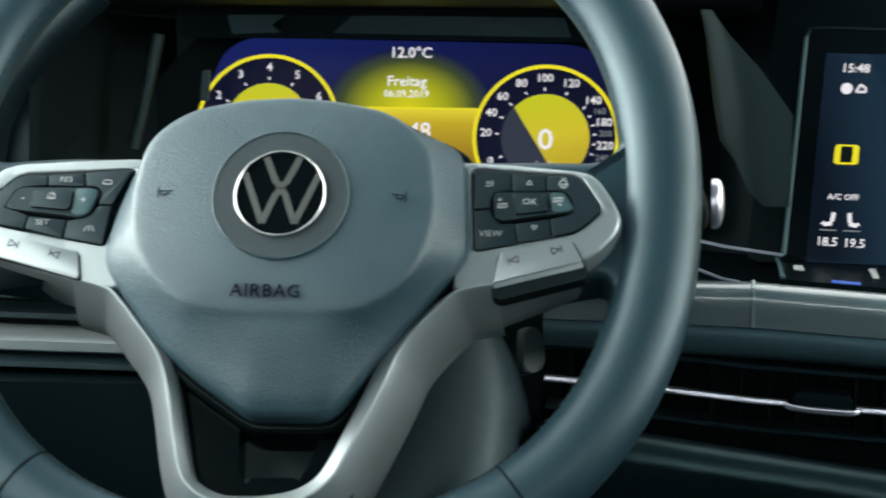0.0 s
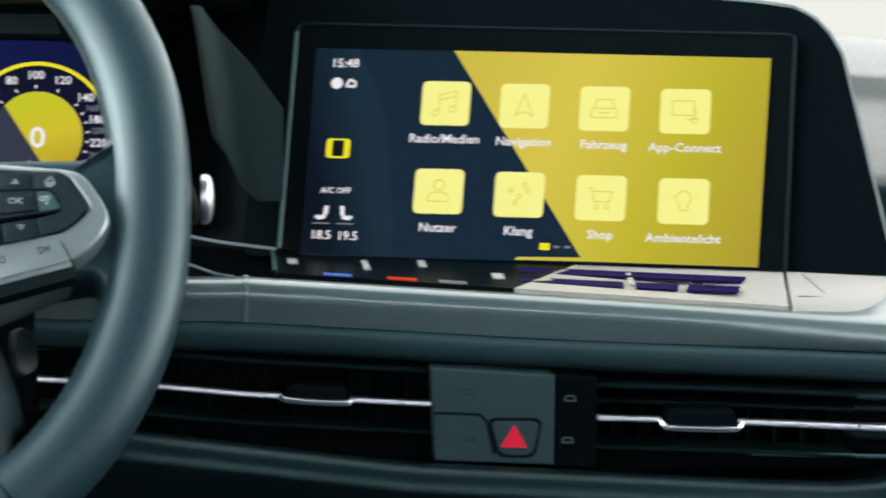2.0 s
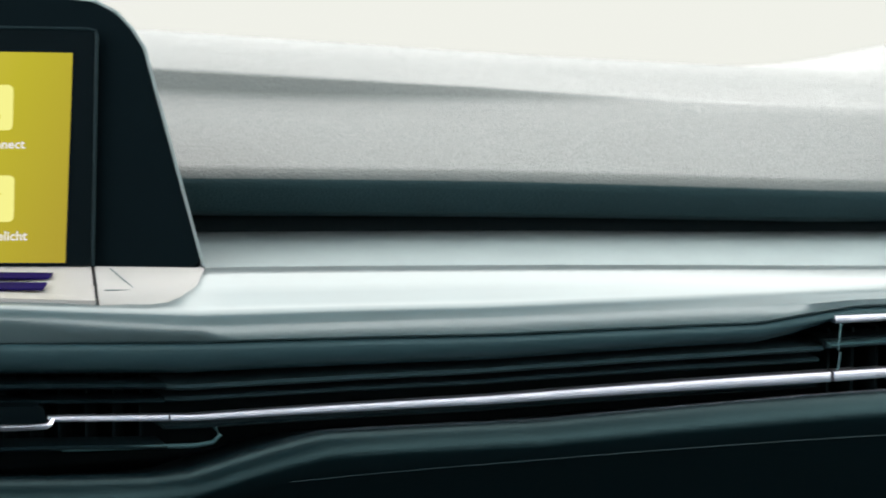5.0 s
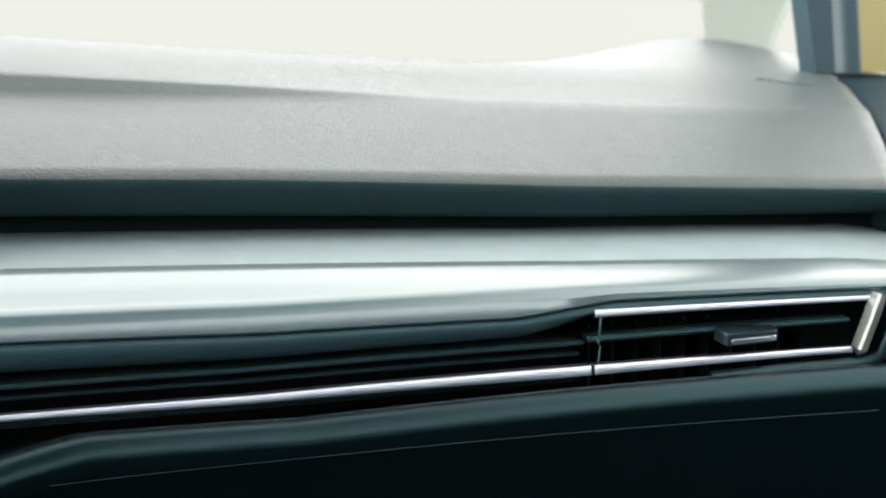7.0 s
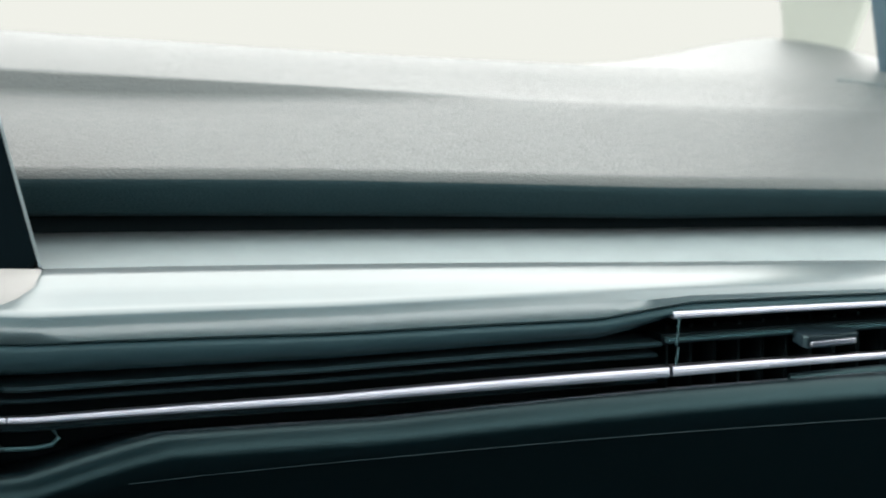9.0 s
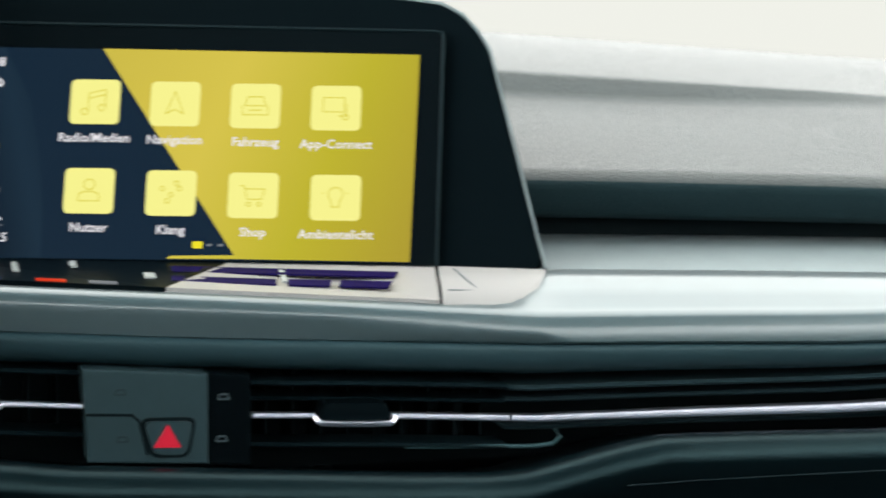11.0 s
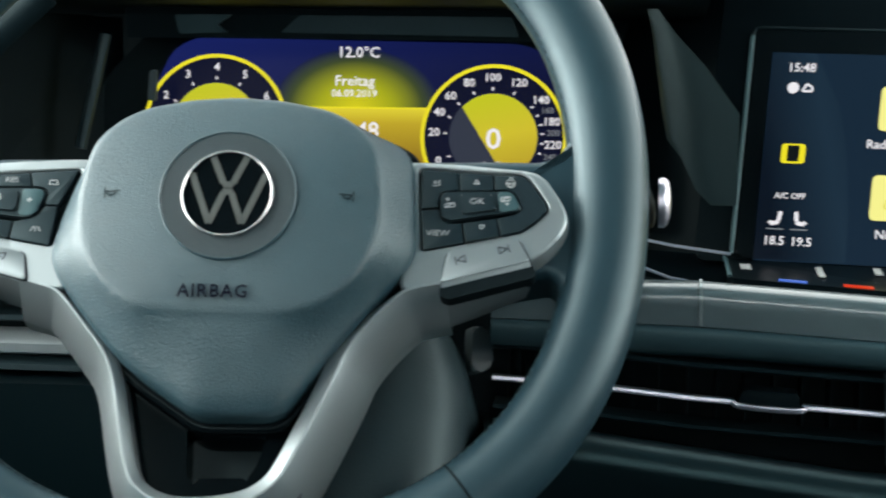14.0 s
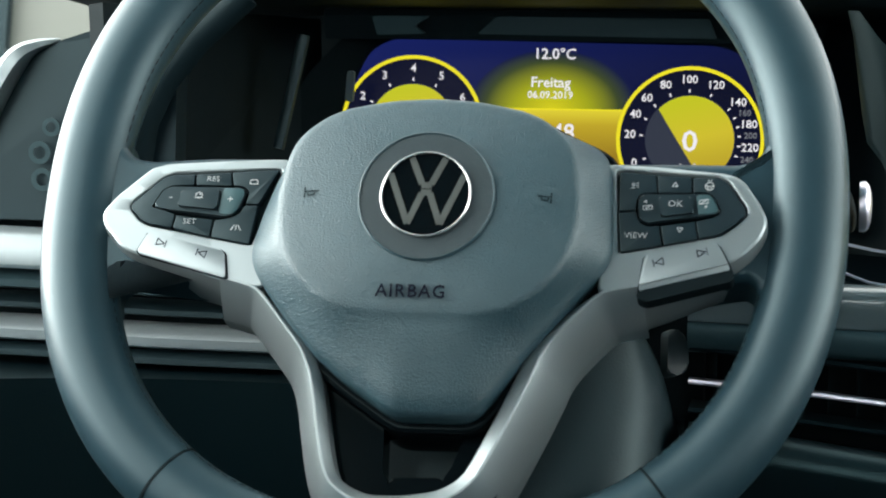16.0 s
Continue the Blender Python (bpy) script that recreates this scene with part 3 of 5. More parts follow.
for sx, fl in ((-0.1099, 1), (-0.0974, -1)):
    strokes("seat_symbol", [(sx + fl * a / 1000, -0.0321 + b / 1000, sx + fl * c / 1000, -0.0321 + d / 1000) for a, b, c, d in ((2.2, 4, 1.6, -1), (1.4, -2, -2.6, -2.6), (1.6, -1.2, 0.4, -2.2), (-2.6, -2.2, -3.2, -1.4))], 0.0021, Matrix(), WHITE_GLOW, disp, H2)
    part("seat_bar", plate(rect(sx, -0.0376, 0.0088, 0.0007), H2, H2 + 0.0002), GREY_GLOW, disp)
lettering("temperature", "18.5", 0.0066, at(-0.1097, -0.0440, H2), WHITE_GLOW, disp, 0.0001)
lettering("temperature", "19.5", 0.0066, at(-0.0955, -0.0442, H2), WHITE_GLOW, disp, 0.0001)
part("page_mark", plate(rounded(rect(0.0075, -0.0467, 0.0052, 0.0036), 0.0006), H2, H2 + 0.0002), AMBER_GLOW, disp)
for px_ in (0.0135, 0.0192):
    part("page_mark", plate(rect(px_, -0.0467, 0.0030, 0.0012), H2, H2 + 0.0002), GREY_GLOW, disp)

# glossy touch strip that slopes out from under the glass
strip = thing("touch_strip", Matrix(), "glossy black touch strip with slider marks under the screen", "control strip")


def slab(corners, thick):
    """A slab with four free upper corners (a, b: back edge; c, d: front edge)."""
    a, b, c, d = [Vector(p) for p in corners]
    n = (b - a).cross(d - a).normalized()
    if n.z < 0:
        n = -n
    return ring_loft([[a, b, c, d], [p - n * thick for p in (a, b, c, d)]])


SM = screen.matrix_world


def on_strip(u, v, h=0.0):
    """A place on the strip: u along it from 0 to 1, v from its back edge (0) to its front edge (1)."""
    back = (SM @ Vector((-0.1335, -0.0538, -0.002))).lerp(SM @ Vector((0.1275, -0.0552, -0.002)), u)
    front = (DASH @ Vector((-0.143, 0.0935, 0.6675))).lerp(DASH @ Vector((0.116, 0.092, 0.6495)), u)
    return back.lerp(front, v) + Vector((0, -0.35, 0.93)) * h


part("strip", slab([on_strip(0, 0), on_strip(0.60, 0), on_strip(0.455, 1), on_strip(0, 1)], 0.012), HOUSE, strip, "glossy black half")
# sky mirrored in the strip's right half and end is put into a pale base colour
part("strip_half", slab([on_strip(0.602, 0), on_strip(1, 0), on_strip(1, 1), on_strip(0.457, 1)], 0.012), STRIP_SKY, strip, "half with dark touch keys, sky reflection put in as pale grey")
part("strip_rim", sweep([on_strip(-0.006, 0.0, 0.001), on_strip(-0.006, 1.0, 0.001)], oval(0.0011, 0.0008, 6)), KEYGREY, strip, "grey end edge")
tip_back, tip_front = SM @ Vector((0.1835, -0.0556, -0.004)), DASH @ Vector((0.158, 0.096, 0.6455))
end_outline = [on_strip(1.007, 0), tip_back, tip_back.lerp(tip_front, 0.5) + Vector((0.0035, 0, 0)), tip_back.lerp(tip_front, 0.8) - Vector((0.001, 0, 0)), tip_front - Vector((0.010, 0, 0)), on_strip(1.007, 1)]
part("strip_end", ring_loft([end_outline, [p - Vector((0, 0.003, 0.010)) for p in end_outline]]), STRIP_SKY, strip, "rounded end piece, sky reflection put in as pale grey", 70)
part("end_fold", sweep([on_strip(1.035, 0.12, 0.0012), on_strip(1.082, 0.72, 0.0008), on_strip(1.02, 0.74, 0.0008)], oval(0.0003, 0.0003, 6)), KEYGREY, strip, "fine moulded line")


def on_quad(u0, u1, v0, v1, h=0.0004):
    return slab([on_strip(u0, v0, h), on_strip(u1, v0, h), on_strip(u1, v1, h), on_strip(u0, v1, h)], 0.0008)


for u0, u1, mat, lab in ((0.088, 0.142, BLUE_GLOW, "blue lit mark"), (0.212, 0.268, ORANGE_GLOW, "red lit mark"), (0.312, 0.366, GREY_GLOW, "white lit mark")):
    part("slider_mark", on_quad(u0, u1, 0.88, 0.955), mat, strip, lab)
for u, w, v0, v1 in ((0.022, 0.02, 0.28, 0.5), (0.172, 0.012, 0.2, 0.6), (0.286, 0.014, 0.1, 0.35), (0.424, 0.022, 0.5, 0.68), (0.518, 0.014, 0.48, 0.66), (0.693, 0.010, 0.22, 0.64)):
    part("touch_symbol", on_quad(u, u + w, v0, v1), PRINT, strip)
for corners in (((0.485, 0.221), (0.926, 0.230), (0.916, 0.391), (0.481, 0.439)), ((0.477, 0.600), (0.681, 0.585), (0.678, 0.770), (0.473, 0.775)), ((0.705, 0.578), (0.790, 0.564), (0.784, 0.745), (0.701, 0.764)), ((0.810, 0.552), (0.911, 0.532), (0.900, 0.725), (0.801, 0.752))):
    part("touch_key", slab([on_strip(u, v, 0.0006) for u, v in corners], 0.0008), VIOLET, strip, "dark violet touch key")

# ---- instrument display ----
cluster = thing("instrument_display", tilted(-0.348, 0.235, 0.745, 0, 10), "wide instrument display lit with round yellow dials", "display")
CL = rounded(mm([(-122, -44), (124, -44), (122, 0), (116, 16), (107, 28), (92, 33.5), (-92, 35.5), (-105, 28), (-113, 10), (-119.5, -10)]), 0.008, 4)
CNAVY = glow_ramp("cluster navy", [(0, lin(10, 14, 40)), (1, lin(24, 34, 96))], (-0.4, 1, 0), -0.05, 0.08)
part("lit_panel", plate(CL, -0.002, 0.0), CNAVY, cluster, "deep blue lit panel")
part("bezel", plate(rounded(mm([(-150, -70), (150, -70), (150, 10), (118, 44), (-114, 44), (-146, 10)]), 0.012, 5), -0.02, -0.0025), BLACK, cluster, "black bezel")
CGLOW = glow_ramp("cluster middle glow", [(0, lin(214, 206, 30)), (0.45, lin(160, 165, 26)), (0.8, lin(60, 72, 40)), (1, lin(18, 26, 66))], (0, 0, 0), 0.0, 1.0, round_size=1.0)
mid = part("glow_patch", plate([(math.cos(t / 40 * 2 * math.pi), math.sin(t / 40 * 2 * math.pi)) for t in range(40)], 0, 0.0002), CGLOW, cluster, "yellow green glow between the dials")
mid.matrix_local = pose(0.0, -0.004, 0.0004) @ Matrix.Diagonal((0.047, 0.034, 1, 1))
CLOW = glow_ramp("cluster lower glow", [(0, lin(150, 120, 30)), (0.6, lin(190, 165, 40)), (1, lin(236, 224, 60))], (0, 1, 0), -0.03, 0.0)
part("lower_glow", plate(mm([(-46, -36), (46, -36), (46, -3.6), (-46, -3.6)]), 0.0006, 0.0008), CLOW, cluster, "golden glow below a bright line")
part("bright_line", plate(mm([(-52, -3.8), (52, -3.8), (52, -3.0), (-52, -3.0)]), 0.0008, 0.0010), AMBER_GLOW, cluster)
lettering("temperature", "12.0\u00b0C", 0.0085, at(0.001, 0.0275, 0.0012), WHITE_GLOW, cluster, 0.0001)
lettering("weekday", "Freitag", 0.0082, at(-0.001, 0.0115, 0.0012), WHITE_GLOW, cluster, 0.0001)
lettering("date", "06.09.2019", 0.0058, at(-0.001, 0.0045, 0.0012), WHITE_GLOW, cluster, 0.0001)
lettering("clock_digits", "15:48", 0.013, at(-0.001, -0.0165, 0.0012), WHITE_GLOW, cluster, 0.0001)
DARKFACE = glow("dial face", lin(12, 16, 40), 1.0)
COREGREY = glow("dial centre grey", lin(50, 56, 70), 1.0)
DIALGOLD = glow_ramp("dial gold", [(0, lin(170, 140, 40)), (0.5, lin(206, 190, 48)), (1, lin(190, 200, 30))], (-0.25, 1, 0), -0.03, 0.03)
for cx, marks in ((-0.0790, [("1", 178), ("2", 149), ("3", 119.5), ("4", 90), ("5", 61), ("6", 31)]), (0.0775, [("20", 176), ("40", 156), ("60", 137), ("80", 115), ("100", 92), ("120", 66), ("140", 39), ("160", 27), ("180", 15.5), ("200", 4.5), ("220", -7), ("240", -19), ("0", 204)])):
    dial = part("dial", plate(disc(0, 0, 0.0400, 56), 0, 0.0004), DARKFACE, cluster, "dark dial face in a yellow ring")
    dial.matrix_local = at(cx, -0.0190 if cx > 0 else -0.0148, 0.0009)
    part("dial_ring", annulus(0, 0, 0.0388, 0.0408, 0.0004, 0.0008, 72), AMBER_GLOW, dial, "bright yellow ring")
    part("dial_core", plate(disc(0, 0, 0.0248, 44), 0.0003, 0.0006), COREGREY, dial, "grey dial centre")
    part("core_fan", plate([(x, y) for x, y in disc(0, 0, 0.0243, 72, -78, 282) if cx < 0 or 0.857 * x + 0.515 * y > -0.0078], 0.0006, 0.0008), DIALGOLD, dial, "gold fan over the dial centre")
    for w, a in marks:
        s = 0.0333
        dim = w in ("160", "200", "240")
        lettering("dial_number", w, 0.0048 if dim else 0.0064, at(s * math.cos(radians(a)), s * math.sin(radians(a)), 0.0006), GREY_GLOW if dim else WHITE_GLOW, dial, 0.0001)
        t0, t1 = 0.0262, 0.0280
        strokes("tick", [(t0 * math.cos(radians(a)), t0 * math.sin(radians(a)), t1 * math.cos(radians(a)), t1 * math.sin(radians(a)))], 0.0009, Matrix(), WHITE_GLOW, dial, 0.0005)
lettering("speed_digit", "0", 0.0165, at(0.0775, -0.0205, 0.0022), WHITE_GLOW, cluster, 0.0001, stretch=1.1)
lettering("speed_unit", "km/h", 0.0052, at(0.0775, -0.0345, 0.0022), WHITE_GLOW, cluster, 0.0001)

# hood over the instruments
hood = thing("instrument_hood", Matrix(), "black hood and side panels round the instrument display", "hood")
part("visor", skin(-0.60, -0.155, 24, lambda x: [(0.13, 0.812), (0.15, 0.802), (0.2, 0.797), (0.27, 0.792), (0.4, 0.792), (0.4, 0.84), (0.2, 0.845), (0.14, 0.83)]), EDGE, hood, "dark visor over the display", 50)
part("underside", skin(-0.470, -0.235, 8, lambda x: [(0.196, 0.7935), (0.201, 0.7805), (0.275, 0.783), (0.275, 0.80), (0.2, 0.80)]), BLACK, hood, "black slope above the display")
# two grey panels on the slope with a black wedge between them, and a sliver beside the display
# the slope's end and the sliver are reflections, put in as paler plates
for name, pts, mat, lab in (("slope_panel", [(-0.3737, 0.7935), (-0.2591, 0.7933), (-0.2551, 0.7828), (-0.3845, 0.7840)], SOFT, "panel with a window reflection put in as grey above the display"), ("slope_reflection", [(-0.4423, 0.7932), (-0.4107, 0.7935), (-0.4191, 0.7879), (-0.4129, 0.7840), (-0.4402, 0.7829)], PANELGREY, "reflection at the slope's end, put in as a paler grey plate"), ("sliver_reflection", [(-0.4580, 0.7628), (-0.4540, 0.7628), (-0.4560, 0.7453), (-0.4605, 0.7459)], RINGGREY, "reflection beside the display, put in as a pale sliver")):
    part(name, ring_loft([[(x, 0.193 + (0.7935 - z) * 0.3 + d, z) for x, z in rounded(pts, 0.0015, 3)] for d in (0.0, 0.003)]), mat, hood, lab)
part("back_panel", box(-0.62, -0.12, 0.285, 0.30, 0.56, 0.80), BLACK, hood)
part("side_panel", slab([(-0.486, 0.26, 0.79), (-0.478, 0.24, 0.66), (-0.56, 0.10, 0.66), (-0.565, 0.10, 0.80)], 0.01), BLACK, hood, "matt black side cheek")
part("side_edge", sweep([(-0.494, 0.19, 0.72), (-0.487, 0.195, 0.755), (-0.482, 0.2, 0.782)], oval(0.0045, 0.003, 10)), SOFT, hood, "grey edge", 50)
part("side_crescent", sweep([(-0.555, 0.12, 0.716), (-0.551, 0.12, 0.738), (-0.540, 0.12, 0.760), (-0.522, 0.12, 0.782), (-0.495, 0.12, 0.806)], [(-0.009, -0.003), (0.009, -0.003), (0.007, 0.001), (0.002, 0.003), (-0.004, 0.002)], up=(0, -1, 0)), EDGE, hood, "dark curved edge", 50)
bridge = thing("centre_bridge", resized(1.04), "glossy black panel between the two displays with its reflection as a grey plate", "panel")
part("panel", slab([(-0.235, 0.262, 0.81), (-0.118, 0.192, 0.81), (-0.118, 0.158, 0.655), (-0.235, 0.235, 0.655)], 0.015), HOUSE, bridge, "glossy black panel")
# the reflection's left and right edges at eight heights; it turns away towards the instruments
REFLECTION_EDGES = [(-0.1861, -0.1805, 0.7992), (-0.1831, -0.1714, 0.7868), (-0.1807, -0.1557, 0.7700), (-0.1776, -0.1394, 0.7477), (-0.1749, -0.1397, 0.7342), (-0.1677, -0.1398, 0.7252), (-0.1604, -0.1399, 0.7097), (-0.1527, -0.1403, 0.7023)]


def reflection_row(x0, x1, z):
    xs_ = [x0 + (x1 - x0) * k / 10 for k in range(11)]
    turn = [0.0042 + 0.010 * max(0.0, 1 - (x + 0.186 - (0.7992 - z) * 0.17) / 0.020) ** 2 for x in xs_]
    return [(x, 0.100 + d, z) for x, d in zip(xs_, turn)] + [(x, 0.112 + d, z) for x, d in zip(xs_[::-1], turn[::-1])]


# a reflection in the black gloss, put in as a curved grey plate
part("panel_reflection", ring_loft([reflection_row(*f) for f in REFLECTION_EDGES]), REFLECTION_GREY, bridge, "reflection beside the touchscreen, put in as a grey plate", 50)
part("ledge", slab([(-0.285, 0.22, 0.672), (-0.139, 0.15, 0.672), (-0.139, 0.105, 0.657), (-0.285, 0.105, 0.664)], 0.012), HOUSE, bridge, "glossy black ledge")
for pts in ([(-0.1948, 0.0561, 0.6912), (-0.1840, 0.0561, 0.6897), (-0.1717, 0.0561, 0.6873), (-0.1445, 0.0561, 0.6837)], [(-0.1920, 0.0561, 0.6784), (-0.1838, 0.0561, 0.6757), (-0.1729, 0.0561, 0.6717), (-0.1647, 0.0561, 0.6704)]):
    part("ledge_line", sweep(pts, oval(0.0008, 0.0008, 6)), CHROME, bridge, "thin bright line")

# ---- air vents ----
BLADE = [(-0.006, 0.0031), (0.0016, 0.0031), (0.0025, 0.0029), (0.0030, 0.0024), (0.0033, 0.0008), (0.0035, -0.0008), (0.0037, -0.0024), (0.0034, -0.0030), (0.0025, -0.0032), (-0.006, -0.0032)]



def tapered(path, section, scales, up=(0, 0, 1)):
    """A section carried along a path, larger or smaller from point to point."""
    rings, n = [], len(path)
    for i, p in enumerate(path):
        t = (Vector(path[min(n - 1, i + 1)]) - Vector(path[max(0, i - 1)])).normalized()
        across = t.cross(Vector(up)).normalized()
        top = across.cross(t)
        rings.append([tuple(Vector(p) + (across * u + top * v) * scales[i]) for u, v in section])
    return ring_loft(rings)


def line_size(x):
    """The chrome line thickens towards the passenger's end."""
    return 0.48 + 0.47 * max(0.0, min(1.0, (x - 0.08) / 0.40)) - 0.35 * max(0.0, min(1.0, (x - 0.53) / 0.14))


def vent(name, label, x0, x1, fins, clip, group=""):
    v = thing(name, resized(0.955), label, "air vent", group)
    xs = steps(x0, x1, 24)
    gaps = [(x0, x1)] if not clip else [(x0, clip[0] - clip[1] / 2 + 0.001), (clip[0] + clip[1] / 2 - 0.001, x1)]
    for a, b in gaps:
        run = steps(a, b, 16)
        part("chrome_line", tapered([(x, 0.098 + bend(x), CHROME_LINE(x)) for x in run], BLADE, [line_size(x) for x in run]), CHROME, v, "thin chrome line", 50)
    for dz, y, r, mat in fins:
        part("slat", sweep([(x, y + bend(x), CHROME_LINE(x) + dz) for x in xs], [(-0.02, -r), (0.004, -r), (0.006, 0), (0.004, r), (-0.02, r)]), mat, v, "dark slat")
    if clip:
        cx, w = clip
        k = part("slider_clip", plate(rounded([(-w * 0.44, -0.0035), (w * 0.44, -0.0035), (w * 0.40, 0.0075), (-w * 0.40, 0.0075)], 0.003), -0.012, 0.0045, 0.0015, 2), HOUSE, v, "slider clip with a bright lip", 40)
        k.matrix_local = pose(cx, 0.096 + bend(cx), CHROME_LINE(cx), 90, 0, 0) @ pose(0, 0, 0, 0, 0, -3.8 if cx < 0 else -2.0)
        dip = -0.0006 if cx < 0 else -0.0026
        part("clip_lip", tapered([(-w / 2, 0.0003, 0.0035), (-w * 0.47, dip * 0.6, 0.0050), (-w * 0.43, dip, 0.0060), (-w * 0.2, dip - 0.0004, 0.0064), (w * 0.2, dip - 0.0004, 0.0064), (w * 0.43, dip, 0.0060), (w * 0.47, dip * 0.6, 0.0050), (w / 2, 0.0003, 0.0035)], [(v_, u_) for u_, v_ in BLADE], [0.36, 0.42, 0.46, 0.46, 0.46, 0.46, 0.42, 0.36], up=(0, 0, 1)), CHROME, k, "bright lip", 60)
    for x in np.arange(x0 + 0.012, x1 - 0.005, 0.0145):
        x = float(x)
        part("fin", box(x - 0.0008, x + 0.0008, 0.125 + bend(x), 0.16 + bend(x), CHROME_LINE(x) - 0.022, CHROME_LINE(x) + 0.022), BLACK, v)
    return v


vent("centre_vent", "black centre air vent with a chrome line and slider", -0.262, -0.066, ((0.016, 0.104, 0.0013, EDGE), (-0.0155, 0.104, 0.0013, EDGE)), (-0.124, 0.036), "centre vents")
vent("centre_vent", "black centre air vent with a chrome line and slider", 0.0195, 0.155, ((0.016, 0.104, 0.0013, EDGE), (0.007, 0.11, 0.001, EDGE), (-0.016, 0.104, 0.0013, EDGE)), (0.072, 0.042), "centre vents")

long_trim = thing("passenger_trim", resized(0.955), "long ribbed black trim with a chrome line", "trim")
xs = steps(0.156, 0.530, 30)
part("chrome_line", tapered([(x, 0.098 + bend(x), CHROME_LINE(x)) for x in xs], BLADE, [line_size(x) for x in xs]), CHROME, long_trim, "thin chrome line", 50)
for dz, y, r in ((0.0145, 0.108, 0.0014), (0.0075, 0.112, 0.0012), (-0.0075, 0.112, 0.001)):
    part("rib", sweep([(x, y + bend(x), CHROME_LINE(x) + dz) for x in xs], [(-0.03, -r), (0.003, -r), (0.005, 0), (0.003, r), (-0.03, r)]), PANELGREY if dz > 0.01 else SOFT, long_trim, "dark rib")
part("hook", sweep([(0.10, 0.100, 0.572), (0.17, 0.100, 0.5695), (0.180, 0.100, 0.5705), (0.184, 0.100, 0.574), (0.181, 0.100, 0.5785)], oval(0.0012, 0.0012, 8)), KEYGREY, long_trim, "curved grey end of the vent frame")

side_vent = vent("side_vent", "black side air vent in a silver frame", 0.532, 0.688, ((0.0170, 0.104, 0.0014, KEYGREY), (0.0165, 0.112, 0.0030, BLACK)), None)
part("frame_top", tapered([(x, 0.096 + bend(x), 0.6252 + 0.028 * (x - 0.533)) for x in steps(0.531, 0.6985, 12)], BLADE, [0.72 - 0.022 * i for i in range(13)]), CHROME, side_vent, "silver upper frame", 50)
part("frame_side", sweep([(0.7005, 0.092 + bend(0.7), 0.6325), (0.6960, 0.092 + bend(0.696), 0.6190), (0.6895, 0.093 + bend(0.69), 0.5995)], [(-0.0034, -0.0045), (0.0034, -0.0045), (0.0034, 0.0030), (0.0022, 0.0045), (-0.0022, 0.0045), (-0.0034, 0.0030)], up=(0, -1, 0)), DULL, side_vent, "silver upright frame", 30)
part("frame_corner", sweep([(0.6885, 0.094 + bend(0.688), 0.5992), (0.6925, 0.094 + bend(0.692), 0.6000)], oval(0.0030, 0.0034, 10)), CHROME, side_vent, "rounded lower corner", 60)
bezel = [Vector((x, 0.093 + bend(x), z)) for x, z in ((0.7175, 0.638), (0.7164, 0.633), (0.7128, 0.6195), (0.7075, 0.606), (0.7029, 0.5962), (0.6975, 0.5925), (0.6897, 0.5909), (0.672, 0.5893), (0.6525, 0.5885), (0.60, 0.5850))]
part("bezel", sweep(bezel, oval(0.0046, 0.0035, 12), up=(0, -1, 0)), LOWER, side_vent, "dark rounded bezel", 60)
for z0, z1 in ((0.6075, 0.6235), (0.596, 0.6065)):
    part("divider", sweep([(0.5325, 0.0935 + bend(0.5325), z0), (0.5335, 0.0925 + bend(0.5325), z1)], oval(0.0004, 0.0006, 6)), KEYGREY, side_vent, "thin pale joint")
k = part("slider_clip", plate(rounded([(-0.0215, -0.009), (0.0215, -0.009), (0.0205, 0.012), (-0.0195, 0.012)], 0.006, 5), -0.0042, 0.0040, 0.002, 3), KEYBLACK, side_vent, "rounded slider clip", 40)
k.matrix_local = pose(0.6215, 0.094 + bend(0.6215), 0.6106, 9, -1.5, 0) @ Matrix.Scale(0.88, 4)
part("clip_lip", plate(rounded([(-0.0175, -0.0098), (0.0180, -0.0098), (0.0195, -0.0050), (-0.0190, -0.0050)], 0.003), -0.0030, 0.0004, 0.0012, 3), CHROME, k, "bright lip", 40)
strokes("clip_mark", [(-0.011, 0.009, 0.013, 0.009), (-0.009, 0.003, -0.006, 0.003), (-0.009, 0.003, -0.009, 0.0055), (0.008, 0.003, 0.011, 0.003), (0.011, 0.003, 0.011, 0.0055)], 0.0008, Matrix(), PANELGREY, k, 0.0041, "pale marks")

# ---- switch panel with the hazard switch ----
haz = thing("switch_panel", resized(0.95) @ pose(-0.0235, 0.094, 0.5925, 90, 0, 0), "switch panel with a red hazard triangle, its reflection put in as grey", "switch panel")
# a window's reflection in black gloss is put into this plate's grey
part("plate", plate(mm([(-43, 26.5), (-40.5, -21), (20, -24), (20, 22)]), -0.02, 0.0, 0.001), PANELGREY, haz, "panel with a window reflection put in as grey")
part("black_side", plate(mm([(20, 22.5), (20, -24.5), (42, -25.5), (42, 20.5)]), -0.02, -0.0005, 0.001), PIANO, haz, "black keys beside the panel with a window reflection put in as grey")
part("hazard_key", plate(rounded(mm([(-12.5, -0.8), (12.5, -1.5), (9.0, -18.5), (-7.5, -18.0)]), 0.004), 0.0, 0.0016, 0.0008), PANELGREY, haz, "hazard key")
part("key_groove", plate(rounded(mm([(-14.3, 1.0), (14.3, 0.4), (10.6, -20.2), (-9.2, -19.8)]), 0.005), -0.001, 0.0006), BLACK, haz, "black groove")
part("hazard_triangle", plate(mm([(-7.6, -14.2), (6.2, -14.6), (-0.4, -2.6)]), 0.0016, 0.0019), RED_GLOW, haz, "red triangle")
